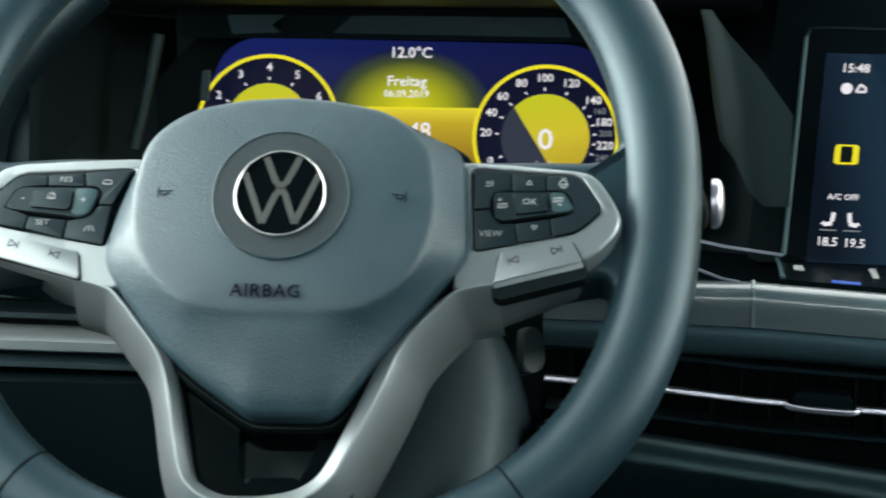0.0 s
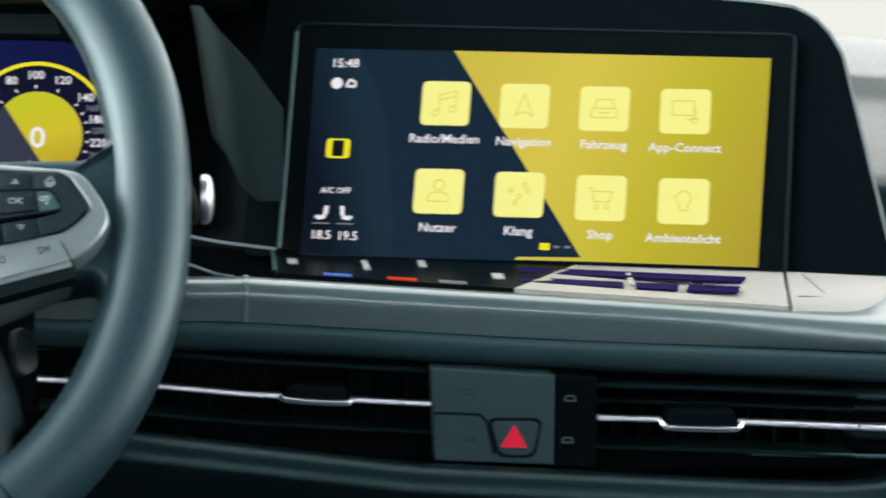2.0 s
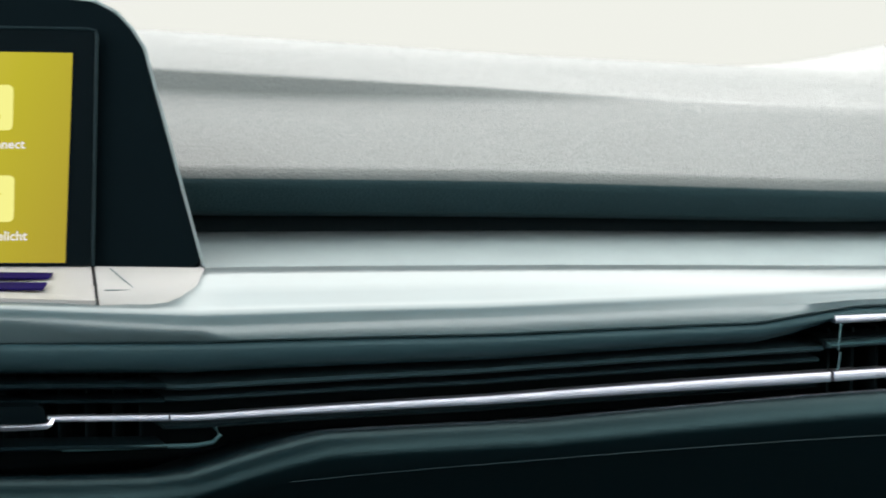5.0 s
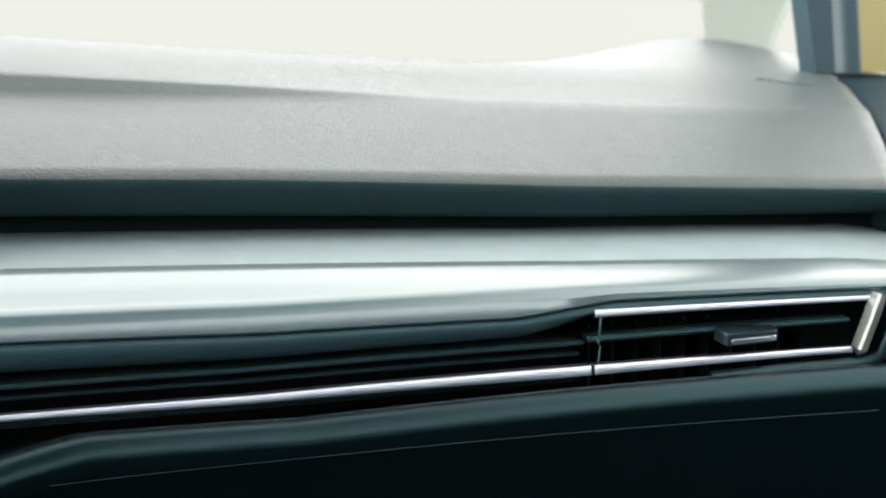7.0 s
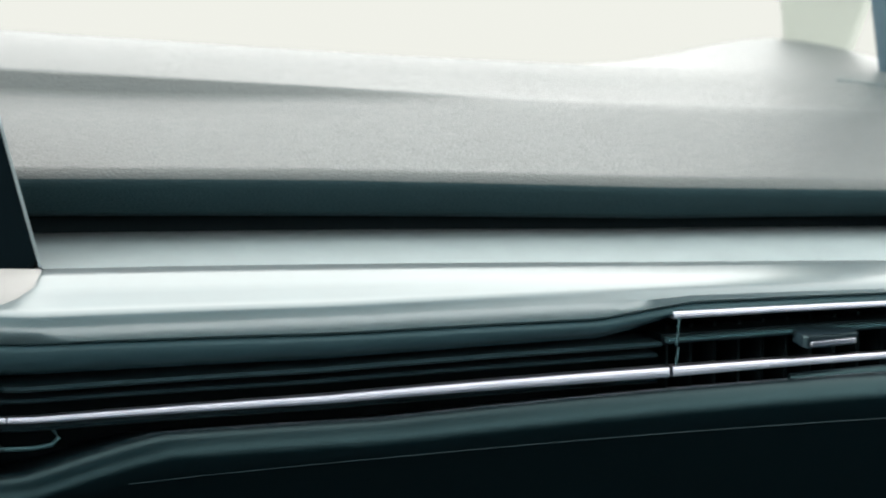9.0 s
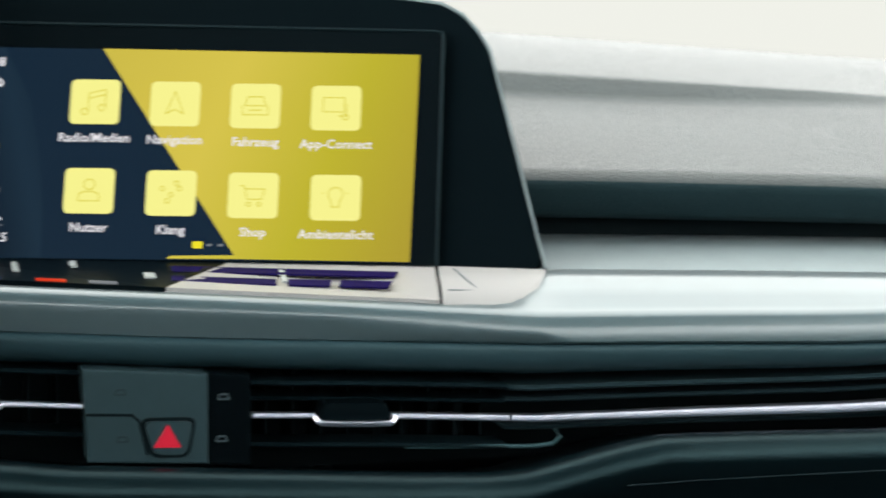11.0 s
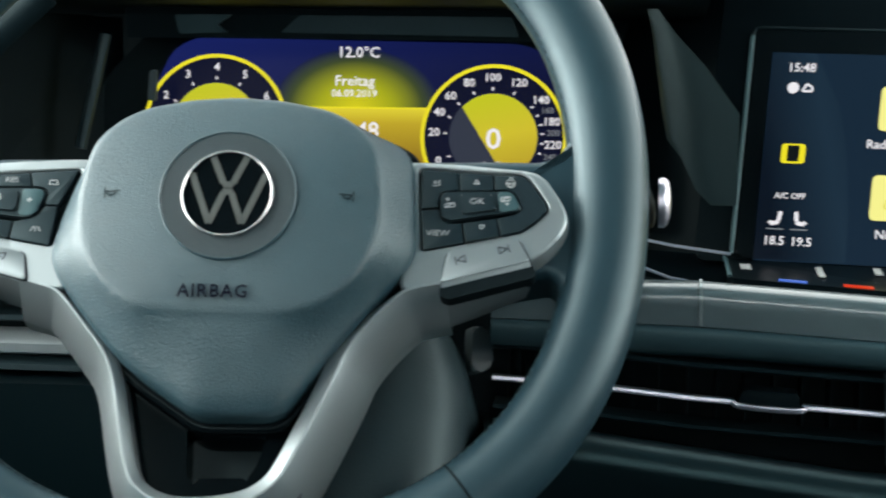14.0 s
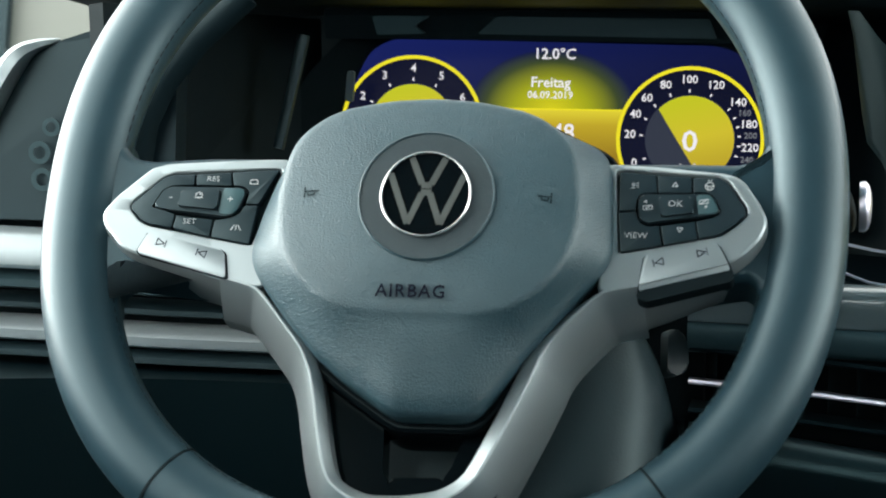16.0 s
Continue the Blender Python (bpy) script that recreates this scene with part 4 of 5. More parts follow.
part("seam", sweep([(-0.042, 0.0035, 0.0002), (-0.018, 0.0025, 0.0002), (-0.0143, -0.001, 0.0002), (-0.0105, -0.018, 0.0002)], oval(0.0007, 0.0003, 6)), BLACK, haz)
for x, y in ((-24, 15), (-23, -9), (28, 11), (27, -10.5)):
    strokes("key_symbol", [(-0.003, -0.002, 0.003, -0.002), (-0.002, 0.0005, 0.002, 0.0005), (-0.0028, -0.002, -0.002, 0.0005), (0.0028, -0.002, 0.002, 0.0005)], 0.0009, at(x / 1000, y / 1000), RINGGREY if x > 0 else SOFT, haz, 0.0002)

# ---- steering wheel ----
WHEEL_LEAN = 28
wheel = thing("steering_wheel", tilted(-0.37, 0.0, 0.70, 0, WHEEL_LEAN), "grey leather steering wheel with silver spokes and buttons", "steering wheel")


def rim_point(t, a, b, n=2.3, cx=-0.003, cy=0.010):
    c, s = math.cos(t), math.sin(t)
    return Vector((cx + a * math.copysign(abs(c) ** (2 / n), c), cy + b * math.copysign(abs(s) ** (2 / n), s), 0))


def rim_rings(n=120, m=20, t0=0.0, t1=2 * math.pi):
    rings = []
    for i in range(n + 1):
        t = t0 + (t1 - t0) * i / n
        p = rim_point(t, 0.170, 0.170)
        d = (rim_point(t + 1e-3, 0.170, 0.170) - rim_point(t - 1e-3, 0.170, 0.170)).normalized()
        out = Vector((d.y, -d.x, 0))
        rings.append([tuple(p + out * 0.0185 * math.cos(2 * math.pi * j / m) + Vector((0, 0, 0.0165 * math.sin(2 * math.pi * j / m)))) for j in range(m)])
    return rings


rb = ring_loft(rim_rings(), cap=False)
bmesh.ops.remove_doubles(rb, verts=rb.verts, dist=1e-6)
part("rim", rb, LEATHER, wheel, "smooth dark grey leather rim", 60)

def smooth_line(pts, k=6):
    """A Catmull-Rom line through the points."""
    out = []
    for i in range(len(pts) - 1):
        p = [Vector(pts[max(0, min(len(pts) - 1, i + d))]) for d in (-1, 0, 1, 2)]
        for j in range(k):
            t = j / k
            out.append(0.5 * (2 * p[1] + (p[2] - p[0]) * t + (2 * p[0] - 5 * p[1] + 4 * p[2] - p[3]) * t * t + (3 * p[1] - p[0] - 3 * p[2] + p[3]) * t ** 3))
    return out + [Vector(pts[-1])]


def polar(poly, n, c, soften=1):
    """The outline's distance from c at n even angles."""
    out = []
    for i in range(n):
        a = 2 * math.pi * i / n
        d = (math.cos(a), math.sin(a))
        best = 0.002
        for (x0, y0), (x1, y1) in zip(poly, poly[1:] + poly[:1]):
            ex, ey = x1 - x0, y1 - y0
            den = d[0] * ey - d[1] * ex
            if abs(den) < 1e-12:
                continue
            t = ((x0 - c[0]) * ey - (y0 - c[1]) * ex) / den
            s = ((x0 - c[0]) * d[1] - (y0 - c[1]) * d[0]) / den
            if t > 0 and -1e-9 <= s <= 1 + 1e-9:
                best = max(best, t)
        out.append(best)
    k = np.array(out)
    for _ in range(soften):
        k = (np.roll(k, 1) + k * 2 + np.roll(k, -1)) / 4
    return k


def polar_ring(c, r, z):
    n = len(r)
    return [(c[0] + r[i] * math.cos(2 * math.pi * i / n), c[1] + r[i] * math.sin(2 * math.pi * i / n), z) for i in range(n)]


# airbag cover: a rounded seven-sided outline, a raised face with a soft crease, slightly domed
OUT = mm([(-83.2, -24), (-80.1, -7.4), (-75.9, 6.8), (-71.9, 18.2), (-68.5, 24), (-62.4, 29.8), (-53.7, 35.8), (-43.7, 42.3), (-33.5, 47.1), (-23, 49.3), (-7.2, 50.8), (3.3, 51.3), (16.6, 50.6), (29.9, 49.1), (40.6, 45.9), (50, 40.9), (58.1, 36.9), (67.4, 32.9), (74, 29.7), (77.6, 25.8), (79.3, 17.5), (81, -1.8), (81.9, -18.1), (80.6, -24.9), (76.9, -30.4), (69.4, -39.2), (57.8, -54.2), (44.1, -72.6), (35.1, -86), (28.4, -96.1), (23, -99.6), (-10.5, -100.2), (-22.3, -92.2), (-36, -83), (-47.3, -73.9), (-58.9, -61.7), (-71, -47.2), (-78.8, -36.5), (-82, -31)])
HALF = [(0, -60), (15.6, -59.7), (30.4, -58.2), (40.2, -55.5), (47.2, -50.8), (57.7, -41.3), (63.9, -30.5), (67.3, -18.4), (68.2, -5), (66.4, 11.2), (63.5, 21.6), (58.8, 28), (50, 35.2), (40, 39.6), (20, 43.6), (0, 45)]
FACE = mm(HALF + [(-x, y) for x, y in HALF[-2:0:-1]])
NR, HC = 180, (0.0, -0.012)
ro, rf = polar(OUT, NR, HC, 2), polar(FACE, NR, HC, 3)
hub = [polar_ring(HC, r, z) for r, z in ((ro * 0.97, -0.02), (ro - 0.0004, 0.0), (ro, 0.019), (ro - 0.0003, 0.0218), (ro - 0.0011, 0.0240), (ro - 0.0024, 0.0257))]
for k in (0.2, 0.4, 0.6, 0.78, 0.9, 0.97):
    hub.append(polar_ring(HC, (ro - 0.0028) * (1 - k) + rf * k, 0.0262 + 0.0152 * k - 0.0006 * k ** 6))
for k, z in ((0.985, 0.04155), (0.955, 0.0422), (0.91, 0.0428), (0.85, 0.0435), (0.78, 0.0442), (0.7, 0.0450), (0.6, 0.0458), (0.5, 0.0465), (0.4, 0.0470)):
    hub.append(polar_ring(HC, rf * k, z))
part("airbag_cover", ring_loft(hub), COVER, wheel, "grained grey airbag cover with bevelled edges", 60)
part("cover_trim", ring_loft([polar_ring(HC, ro * k + d, z) for k, d, z in ((0.9, 0.0, -0.016), (1.0, 0.0042, -0.016), (1.0, 0.0042, 0.0115), (1.0, 0.0036, 0.0125), (1.0, 0.0012, 0.0130), (0.95, 0.0, 0.0115))]), PIANO, wheel, "glossy black trim round the airbag cover", 50)
EC = (0.0002, -0.0054)
ringp = part("emblem_ring", annulus(*EC, 0.0205, 0.0300, 0.043, 0.0475, 80), RINGGREY, wheel, "finely knurled grey ring")
part("ring_edge", sweep([(EC[0] + 0.0303 * math.cos(radians(a)), EC[1] + 0.0303 * math.sin(radians(a)), 0.0474) for a in range(0, 361, 5)], oval(0.0005, 0.0010, 8), cap=False), COVER, ringp, "", 60)
rib = bmesh.new()
for j in range(10):  # rows of tiny raised dots, like knurling
    r = 0.0211 + 0.00092 * j
    for i in range(132):
        a = 2 * math.pi * (i + 0.5 * (j % 2)) / 132
        c, s, h, w = math.cos(a), math.sin(a), 0.00036, 0.0002 + 0.0048 * r
        v = [rib.verts.new((EC[0] + (r + u) * c - t * s, EC[1] + (r + u) * s + t * c, z)) for u, t, z in ((-h, 0, 0.04755), (0, -w, 0.04755), (h, 0, 0.04755), (0, w, 0.04755), (0, 0, 0.0481))]
        for f in ((0, 1, 4), (1, 2, 4), (2, 3, 4), (3, 0, 4)):
            rib.faces.new([v[q] for q in f])
part("knurling", rib, RINGGREY, ringp, "rows of tiny raised dots")
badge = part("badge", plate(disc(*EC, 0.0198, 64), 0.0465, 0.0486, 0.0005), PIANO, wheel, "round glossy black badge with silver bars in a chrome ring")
part("badge_ring", sweep([(EC[0] + 0.0200 * math.cos(radians(a)), EC[1] + 0.0200 * math.sin(radians(a)), 0.0486) for a in range(0, 361, 5)], oval(0.0007, 0.0016, 10), cap=False), MIRROR, badge, "chrome ring", 60)
bars = [(-7.3, 16.9, -2.0, 4.8), (7.3, 16.9, 2.0, 4.8), (-2.2, 4.3, 2.2, 4.3), (-16.0, 9.4, -7.0, -13.4), (16.0, 9.4, 7.0, -13.4), (-7.0, -13.4, -1.7, 0.6), (7.0, -13.4, 1.7, 0.6), (-2.2, 1.0, 2.2, 1.0)]
for b in bars:
    strokes("badge_bar", [tuple(v / 1000 * 1.04 for v in b)], 0.0029, at(*EC), BADGEBAR, badge, 0.0487, "silver bar")
lettering("airbag_word", "AIRBAG", 0.0083, pose(-0.0033, -0.0500, 0.0453, 8, 0, 0), INK, wheel, 0.0003, "embossed dark word", stretch=0.98, bold=0.004, gap=1.14)
for x, f in ((-0.0526, 1), (0.0526, -1)):
    strokes("horn_mark", [(x - f * 0.0030, -0.0066, x - f * 0.0030, -0.0016), (x - f * 0.0030, -0.0036, x + f * 0.0034, -0.0030), (x - f * 0.0016, -0.0054, x + f * 0.0012, -0.0050), (x - f * 0.0016, -0.0054, x - f * 0.0018, -0.0040), (x + f * 0.0012, -0.0050, x + f * 0.0016, -0.0036)], 0.0006, Matrix(), EDGE, wheel, 0.04475, "small horn symbol")

# spokes: on each side a silver frame with an opening for its keys, whose lower side falls away steeply
FRAME = {1: mm([(76, 24.2), (100, 23.4), (129, 20.9), (134.8, 19.6), (139.2, 16.3), (145.8, 6.3), (149.1, -0.7), (149, -5.3), (146.5, -10.8), (140.5, -17.7), (134, -22.4), (93.5, -35.2), (76, -38.4)]),
         -1: mm([(-70, 23.4), (-100, 22), (-128.4, 19.9), (-136.3, 17.4), (-150.8, 3.5), (-156.5, -4.3), (-157.1, -8), (-154.7, -12.8), (-146.6, -21.9), (-141.4, -24.8), (-95.4, -37.8), (-76, -41)])}
BELOW = {1: mm([(76, 25), (100, 24.2), (130, 21.6), (140.4, 16.8), (147, 6.5), (150.2, 0), (148.8, -8), (145, -17), (139.7, -23), (132.8, -27), (105.6, -39.4), (88.2, -46.5), (76, -50)]),
         -1: mm([(-70, 24.2), (-100, 22.8), (-129, 20.7), (-137.5, 18), (-152.4, 3.5), (-160, -4), (-161, -8), (-158.6, -12), (-151, -20), (-141.2, -26.5), (-121.2, -32.4), (-98.7, -39.5), (-84.4, -46.3), (-76, -50)])}
FIELD = {1: mm([(81, 21.3), (127.8, 19), (131.9, 16.7), (140.4, 4), (140.8, 0.8), (135, -5.4), (129, -9.9), (84, -19.8)]),
         -1: mm([(-73, 18.4), (-125, 15.1), (-130.2, 13), (-144.2, -0.8), (-144.1, -3.8), (-138, -10), (-134.2, -11.8), (-84, -20.6)])}
KEYCAPS = {1: (mm([(83, 19.7), (99.1, 18.7), (100, 9.8), (92.9, 9.4), (91, 7.1), (91.2, 1.5), (83.3, 0.7)]), mm([(99.9, 18.6), (115, 17.7), (115.6, 10.2), (100.6, 9.8)]),
            mm([(115.8, 17.7), (127.5, 17.4), (131.2, 15.3), (139.6, 3), (139.9, 0.6), (134.6, -5), (128.6, -9.4), (119.7, -11.8), (118, -3.4), (127, -1.4), (129.6, 1), (126.1, 8.3), (123.2, 10.3), (116.2, 10.2)]),
            mm([(83.3, -0.2), (91.2, 0.6), (91.9, -3), (94.6, -6.5), (101.6, -6), (103.3, -15.4), (85.2, -19.3)]), mm([(102.4, -6), (117.4, -3.5), (119, -11.9), (104.2, -15.1)])),
        -1: (mm([(-114.6, 13.7), (-124.2, 13.4), (-129.4, 11.6), (-143, -1.9), (-143, -4), (-137.3, -9.6), (-133.5, -11.2), (-122.8, -13), (-121.5, -6.4), (-126.6, -4.9), (-133.9, -3.3), (-129.6, 5), (-126.1, 7.9), (-114.4, 8.4)]),
             mm([(-113.8, 13.8), (-97.6, 15.2), (-96.3, 8.6), (-113.5, 8.5)]), mm([(-96.8, 15.3), (-74.8, 17), (-82.8, -0.2), (-88.9, -0.4), (-87.6, 5.6), (-90.3, 8.4), (-95.6, 8.6)]),
             mm([(-89.1, -1.2), (-83, -1.1), (-85, -20), (-103.4, -17), (-102.4, -8.5), (-96.6, -8), (-91.5, -6.2)]), mm([(-121, -6.9), (-103.2, -8.5), (-104.2, -16.9), (-122, -13)]))}
ROCKER = {1: mm([(91.8, 6.6), (93.3, 8.6), (123, 9.3), (125.2, 7.8), (128.5, 1.5), (126.8, -0.3), (95.1, -5.4), (92.8, -3)]), -1: mm([(-129, 4.5), (-125.8, 7), (-91, 7.2), (-88.8, 5.2), (-92.3, -5.4), (-96.7, -7.2), (-126.7, -4.1), (-132.4, -3)])}
ROCKER_END = {1: mm([(117.6, 8.7), (122.7, 8.8), (124.6, 7.6), (127.8, 1.8), (126.3, 0.3), (118.9, -0.9)]), -1: mm([(-99.8, 6.8), (-91.4, 6.6), (-89.4, 5.1), (-92.7, -5.2), (-96.8, -6.4), (-100.9, -5.7)])}
MIDDLE = {1: mm([(100.8, 7), (115.4, 7.4), (117.2, -0.4), (102.4, -2.6)]), -1: mm([(-119.6, 4.5), (-101.1, 5.6), (-101.7, -4.4), (-120.4, -3)])}
MUSIC = {1: mm([(95.9, -21.5), (98.3, -19.6), (126.7, -13.9), (128.5, -14.9), (133.2, -23.6), (93.9, -34.8)]), -1: mm([(-133.4, -16.2), (-131, -15.9), (-99.4, -22.5), (-96, -24.4), (-94, -36.4), (-95.4, -36.9), (-136, -26.3), (-137.4, -24.8)])}
FAIR = mm([(66, 30), (110, 31), (134.5, 31), (142, 33), (147, 39), (149.8, 50), (166, 52), (170, 5), (164, -44), (147, -46), (144.5, -39), (146, -31), (141.5, -25.5), (133, -27), (114.7, -31), (101, -33), (91.6, -33), (81, -31), (73, -28), (64, -26)])
SYMBOL = 0.0209


def side(s, pts):
    """The fairing's outline on either side: the left one reaches a little further out and lower."""
    if s > 0:
        return list(pts)
    return [(-(x + 0.14 * max(0.0, x - 0.092)), y - 0.09 * max(0.0, x - 0.092) - 0.0005) for x, y in pts]


for s in (1, -1):
    c = (s * 0.110, -0.004)
    fo, fb, fi = [polar(q, 160, c) for q in (FRAME[s], BELOW[s], FIELD[s])]
    part("spoke_frame", ring_loft([polar_ring(c, r, z) for r, z in ((fb * 0.98, -0.016), (fb, -0.004), (fo + 0.0003, 0.0172), (fo - 0.0002, 0.0184), (fo - 0.0012, 0.0190), (fi + 0.0009, 0.0193), (fi + 0.0002, 0.0190), (fi - 0.0008, 0.0172), (fi - 0.0009, 0.0120))]), SATIN, wheel, "satin silver spoke frame", 28)
    part("spoke_back", soft_plate(rounded(side(s, FAIR), 0.010, 8), -0.020, 0.0085, 0.0055, 6), LEATHER, wheel, "dark leather fairing between spoke and rim", 50)
    part("key_bed", ring_loft([polar_ring(c, fi - 0.0008, z) for z in (0.0118, 0.0165)]), BLACK, wheel, "black bed under the keys")
    for pts in KEYCAPS[s]:
        part("switch_key", plate(rounded(pts, 0.0008, 3), 0.0155, 0.0207, 0.0006, 2), KEYBLACK, wheel, "satin black key", 40)
    part("rocker_bed", plate(rounded([(x + (x - s * 0.110) * 0.02, y * 1.07) for x, y in ROCKER[s]], 0.002, 4), 0.015, 0.0195), BLACK, wheel, "dark gap round the rocker")
    part("rocker", plate(rounded(ROCKER[s], 0.002, 4), 0.017, 0.0216, 0.0012, 3), KEYBLACK, wheel, "black rocker", 40)
    part("rocker_end", plate(rounded(ROCKER_END[s], 0.0016), 0.0210, 0.0220, 0.0005), KEYGREY, wheel, "grey rocker end", 40)
    part("middle_key", plate(rounded(MIDDLE[s], 0.0014), 0.0205, 0.0236, 0.0009, 3), KEYBLACK, wheel, "raised middle key", 40)
    mid_c = Vector((sum(x for x, y in MUSIC[s]), sum(y for x, y in MUSIC[s]))) / len(MUSIC[s])
    key = part("silver_key", plate(rounded(MUSIC[s], 0.0014), 0.014, 0.0212, 0.0007, 2), SATIN, wheel, "satin silver rocker key", 30)
    part("key_groove", plate(rounded([tuple(mid_c + (Vector(p) - mid_c) * 1.045) for p in (MUSIC[s] if s < 0 else MUSIC[s][:-1] + mm([(134.9, -28.6), (133.8, -30.8), (98, -41.4), (94, -39.6)]))], 0.002), 0.0110, 0.0196), BLACK, key, "dark joint round the key")
    if s > 0:
        lo = mm([(94, -35), (133.2, -23.8), (134.4, -28.4), (133.4, -30.2), (98.2, -40.6), (95, -39.3)])
        part("key_slope", ring_loft([[(*q, z) for q, z in zip(lo, (0.0207, 0.0207, 0.0180, 0.0176, 0.0176, 0.0182))], [(*q, 0.008) for q in lo]]), SATIN, key, "lower slope of the key")
        part("key_lip", sweep([(*lo[5], 0.0183), (*lo[4], 0.0178), (*lo[3], 0.0178), (*lo[2], 0.0182)], oval(0.00045, 0.00045, 8)), CHROME, key, "bright lower edge", 50)
    else:
        part("paddle", plate(rounded(mm([(-143, -23), (-141, -22), (-99, -34.5), (-97.5, -36.5), (-99, -37.2), (-142, -26)]), 0.0012), -0.022, -0.010, 0.001), SATIN, wheel, "thin silver edge under the key")
    for x, y, f in (((102.5, -23.8, -1), (121.2, -18.7, 1)) if s > 0 else ((-126.4, -20.9, 1), (-106.4, -25.6, -1))):
        cm = at(x / 1000, y / 1000, 0, 15 * s)
        strokes("key_symbol", [(-f * 0.0020, -0.0017, -f * 0.0020, 0.0017), (-f * 0.0020, 0.0017, f * 0.0018, 0), (f * 0.0018, 0, -f * 0.0020, -0.0017), (f * 0.0024, -0.0018, f * 0.0024, 0.0018)], 0.00045, cm, INK, key, 0.0213)
for w, x, y, z, size in (("OK", 108.6, 3.4, 0.0237, 0.0042), ("VIEW", 91.5, -11.2, SYMBOL, 0.0040), ("RES", -105.5, 11.6, SYMBOL, 0.0037), ("SET", -114.3, -9.9, SYMBOL, 0.0037), ("-", -124.5, 2.0, 0.0217, 0.006), ("+", -96, 1.0, 0.0221, 0.0055)):
    lettering("key_word", w, size, at(x / 1000, y / 1000, z), PRINT, wheel, 0.0001, stretch=1.1, bold=-0.008)
TRI = [(-1.3, -0.9, 0, 1.1), (0, 1.1, 1.3, -0.9), (-1.3, -0.9, 1.3, -0.9)]
ARROW_BOX = [(-2.0, -1.4, 2.0, -0.9), (2.0, -0.9, 2.0, 0.9), (2.0, 0.9, -2.0, 0.4), (-2.0, 0.4, -2.0, -1.4), (-1.2, -1.0, 1.2, 0.6)]
for x, y, z, ln in ((89.7, 12.9, SYMBOL, round_line(-0.4, 0.6, 0.6) + [(-1.7, -1.2, 0.6, -1.0), (0.8, 0.2, 1.9, 0.3), (1.0, 1.0, 1.9, 1.6), (1.0, -0.5, 1.9, -1.0)]), (107.9, 13.9, SYMBOL, TRI), (123.3, 13.7, SYMBOL, round_line(0, -0.3, 1.9) + [(-1.8, -0.3, 1.8, -0.3), (-0.8, -0.3, -0.5, -2.0), (0.8, -0.3, 0.5, -2.0), (-0.6, 1.9, -0.3, 2.8), (0.5, 1.9, 0.8, 2.8)]),
                    (111, -7.9, SYMBOL, [(a, -b, c, -d) for a, b, c, d in TRI]), (96.3, 2.4, 0.0217, ARROW_BOX + [(-1.9, 2.6, -0.7, 3.2), (-0.7, 3.2, -0.7, 2.0), (-0.7, 2.0, -1.9, 2.6)]), (121.2, 5.6, 0.0221, ARROW_BOX + [(1.6, -2.6, 0.6, -3.2), (0.6, -3.2, 0.6, -2.0), (0.6, -2.0, 1.6, -2.6)]),
                    (-110.5, 2.1, 0.0237, round_line(0, 0, 1.5) + [(0, 0, 1.2, 1.1), (-2, -1.2, 2, -1.2)]), (-86, 10.6, SYMBOL, [(-2, -1, 2, -1), (-1.5, 1, 1.5, 1), (-2, -1, -1.5, 1), (2, -1, 1.5, 1)]), (-92, -12.4, SYMBOL, [(-2.3, -1.3, -0.9, 1.3), (2.3, -1.3, 0.9, 1.3), (0, -1.3, 0, 1.3)])):
    strokes("key_symbol", [tuple(v / 1000 for v in l) for l in ln], 0.00042, at(x / 1000, y / 1000), PRINT, wheel, z)

# one strut runs down from both frames and round between them: a narrow inner chamfer, a fine ridge, a steep outer face
RIDGE = [(95, -34.2), (84, -36.4), (76.7, -39.2), (70, -45.4), (62.6, -53.9), (56.5, -62), (52.4, -69.5), (50, -76), (45, -88.6), (36.5, -108.3), (30.4, -121.2), (26.8, -127), (21, -132.4), (12, -136.8), (0, -139), (-9, -139.4), (-19, -139), (-28, -136), (-35, -131), (-38.5, -126), (-41.5, -117), (-44.6, -104), (-48, -88.4), (-51.2, -78), (-56.1, -68.7), (-65.2, -57.4), (-73, -48), (-79.5, -41.4), (-86, -38.8), (-97, -36)]
ridge, rings = smooth_line(RIDGE, 5), []
for i, p in enumerate(ridge):
    d = (ridge[min(len(ridge) - 1, i + 1)] - ridge[max(0, i - 1)]).normalized()
    inner = Vector((d.y, -d.x))
    w = (0.0056 + 0.0012 * max(-1.0, min(1.0, p.x / 40))) * max(0.35, min(1.0, (-p.y - 26) / 42))  # the chamfer narrows beside the cover
    sec = [(w, -0.018), (w, 0.0150), (w - 0.0007, 0.0162), (0.0010, 0.0187), (0.0004, 0.0192), (-0.0004, 0.0192), (-0.0010, 0.0186), (-0.0100, -0.001), (-0.0118, -0.006), (-0.0122, -0.010), (-0.0118, -0.018)]
    rings.append([tuple(p / 1000 + inner * u) + (v,) for u, v in sec])
part("strut", ring_loft(rings), SATIN, wheel, "satin silver strut below the airbag cover", 26)
# glossy black inlay between cover and struts, open in the middle
for pts, top in (([(-70, -46), (-44, -72), (-17.6, -94), (-16.2, -121), (-13, -124), (-12, -140), (-40, -136), (-52, -80)], 0.003), ([(74, -44), (52, -80), (34, -134), (12, -140), (11, -122.5), (14.8, -117), (20, -99), (44, -72)], 0.0032), ([(-13.4, -122.6), (11.4, -121.6), (12, -141), (-12, -141)], 0.0026)):
    part("inlay", plate(rounded(mm(pts), 0.003), -0.014, top, 0.001), PIANO, wheel, "glossy black inlay")
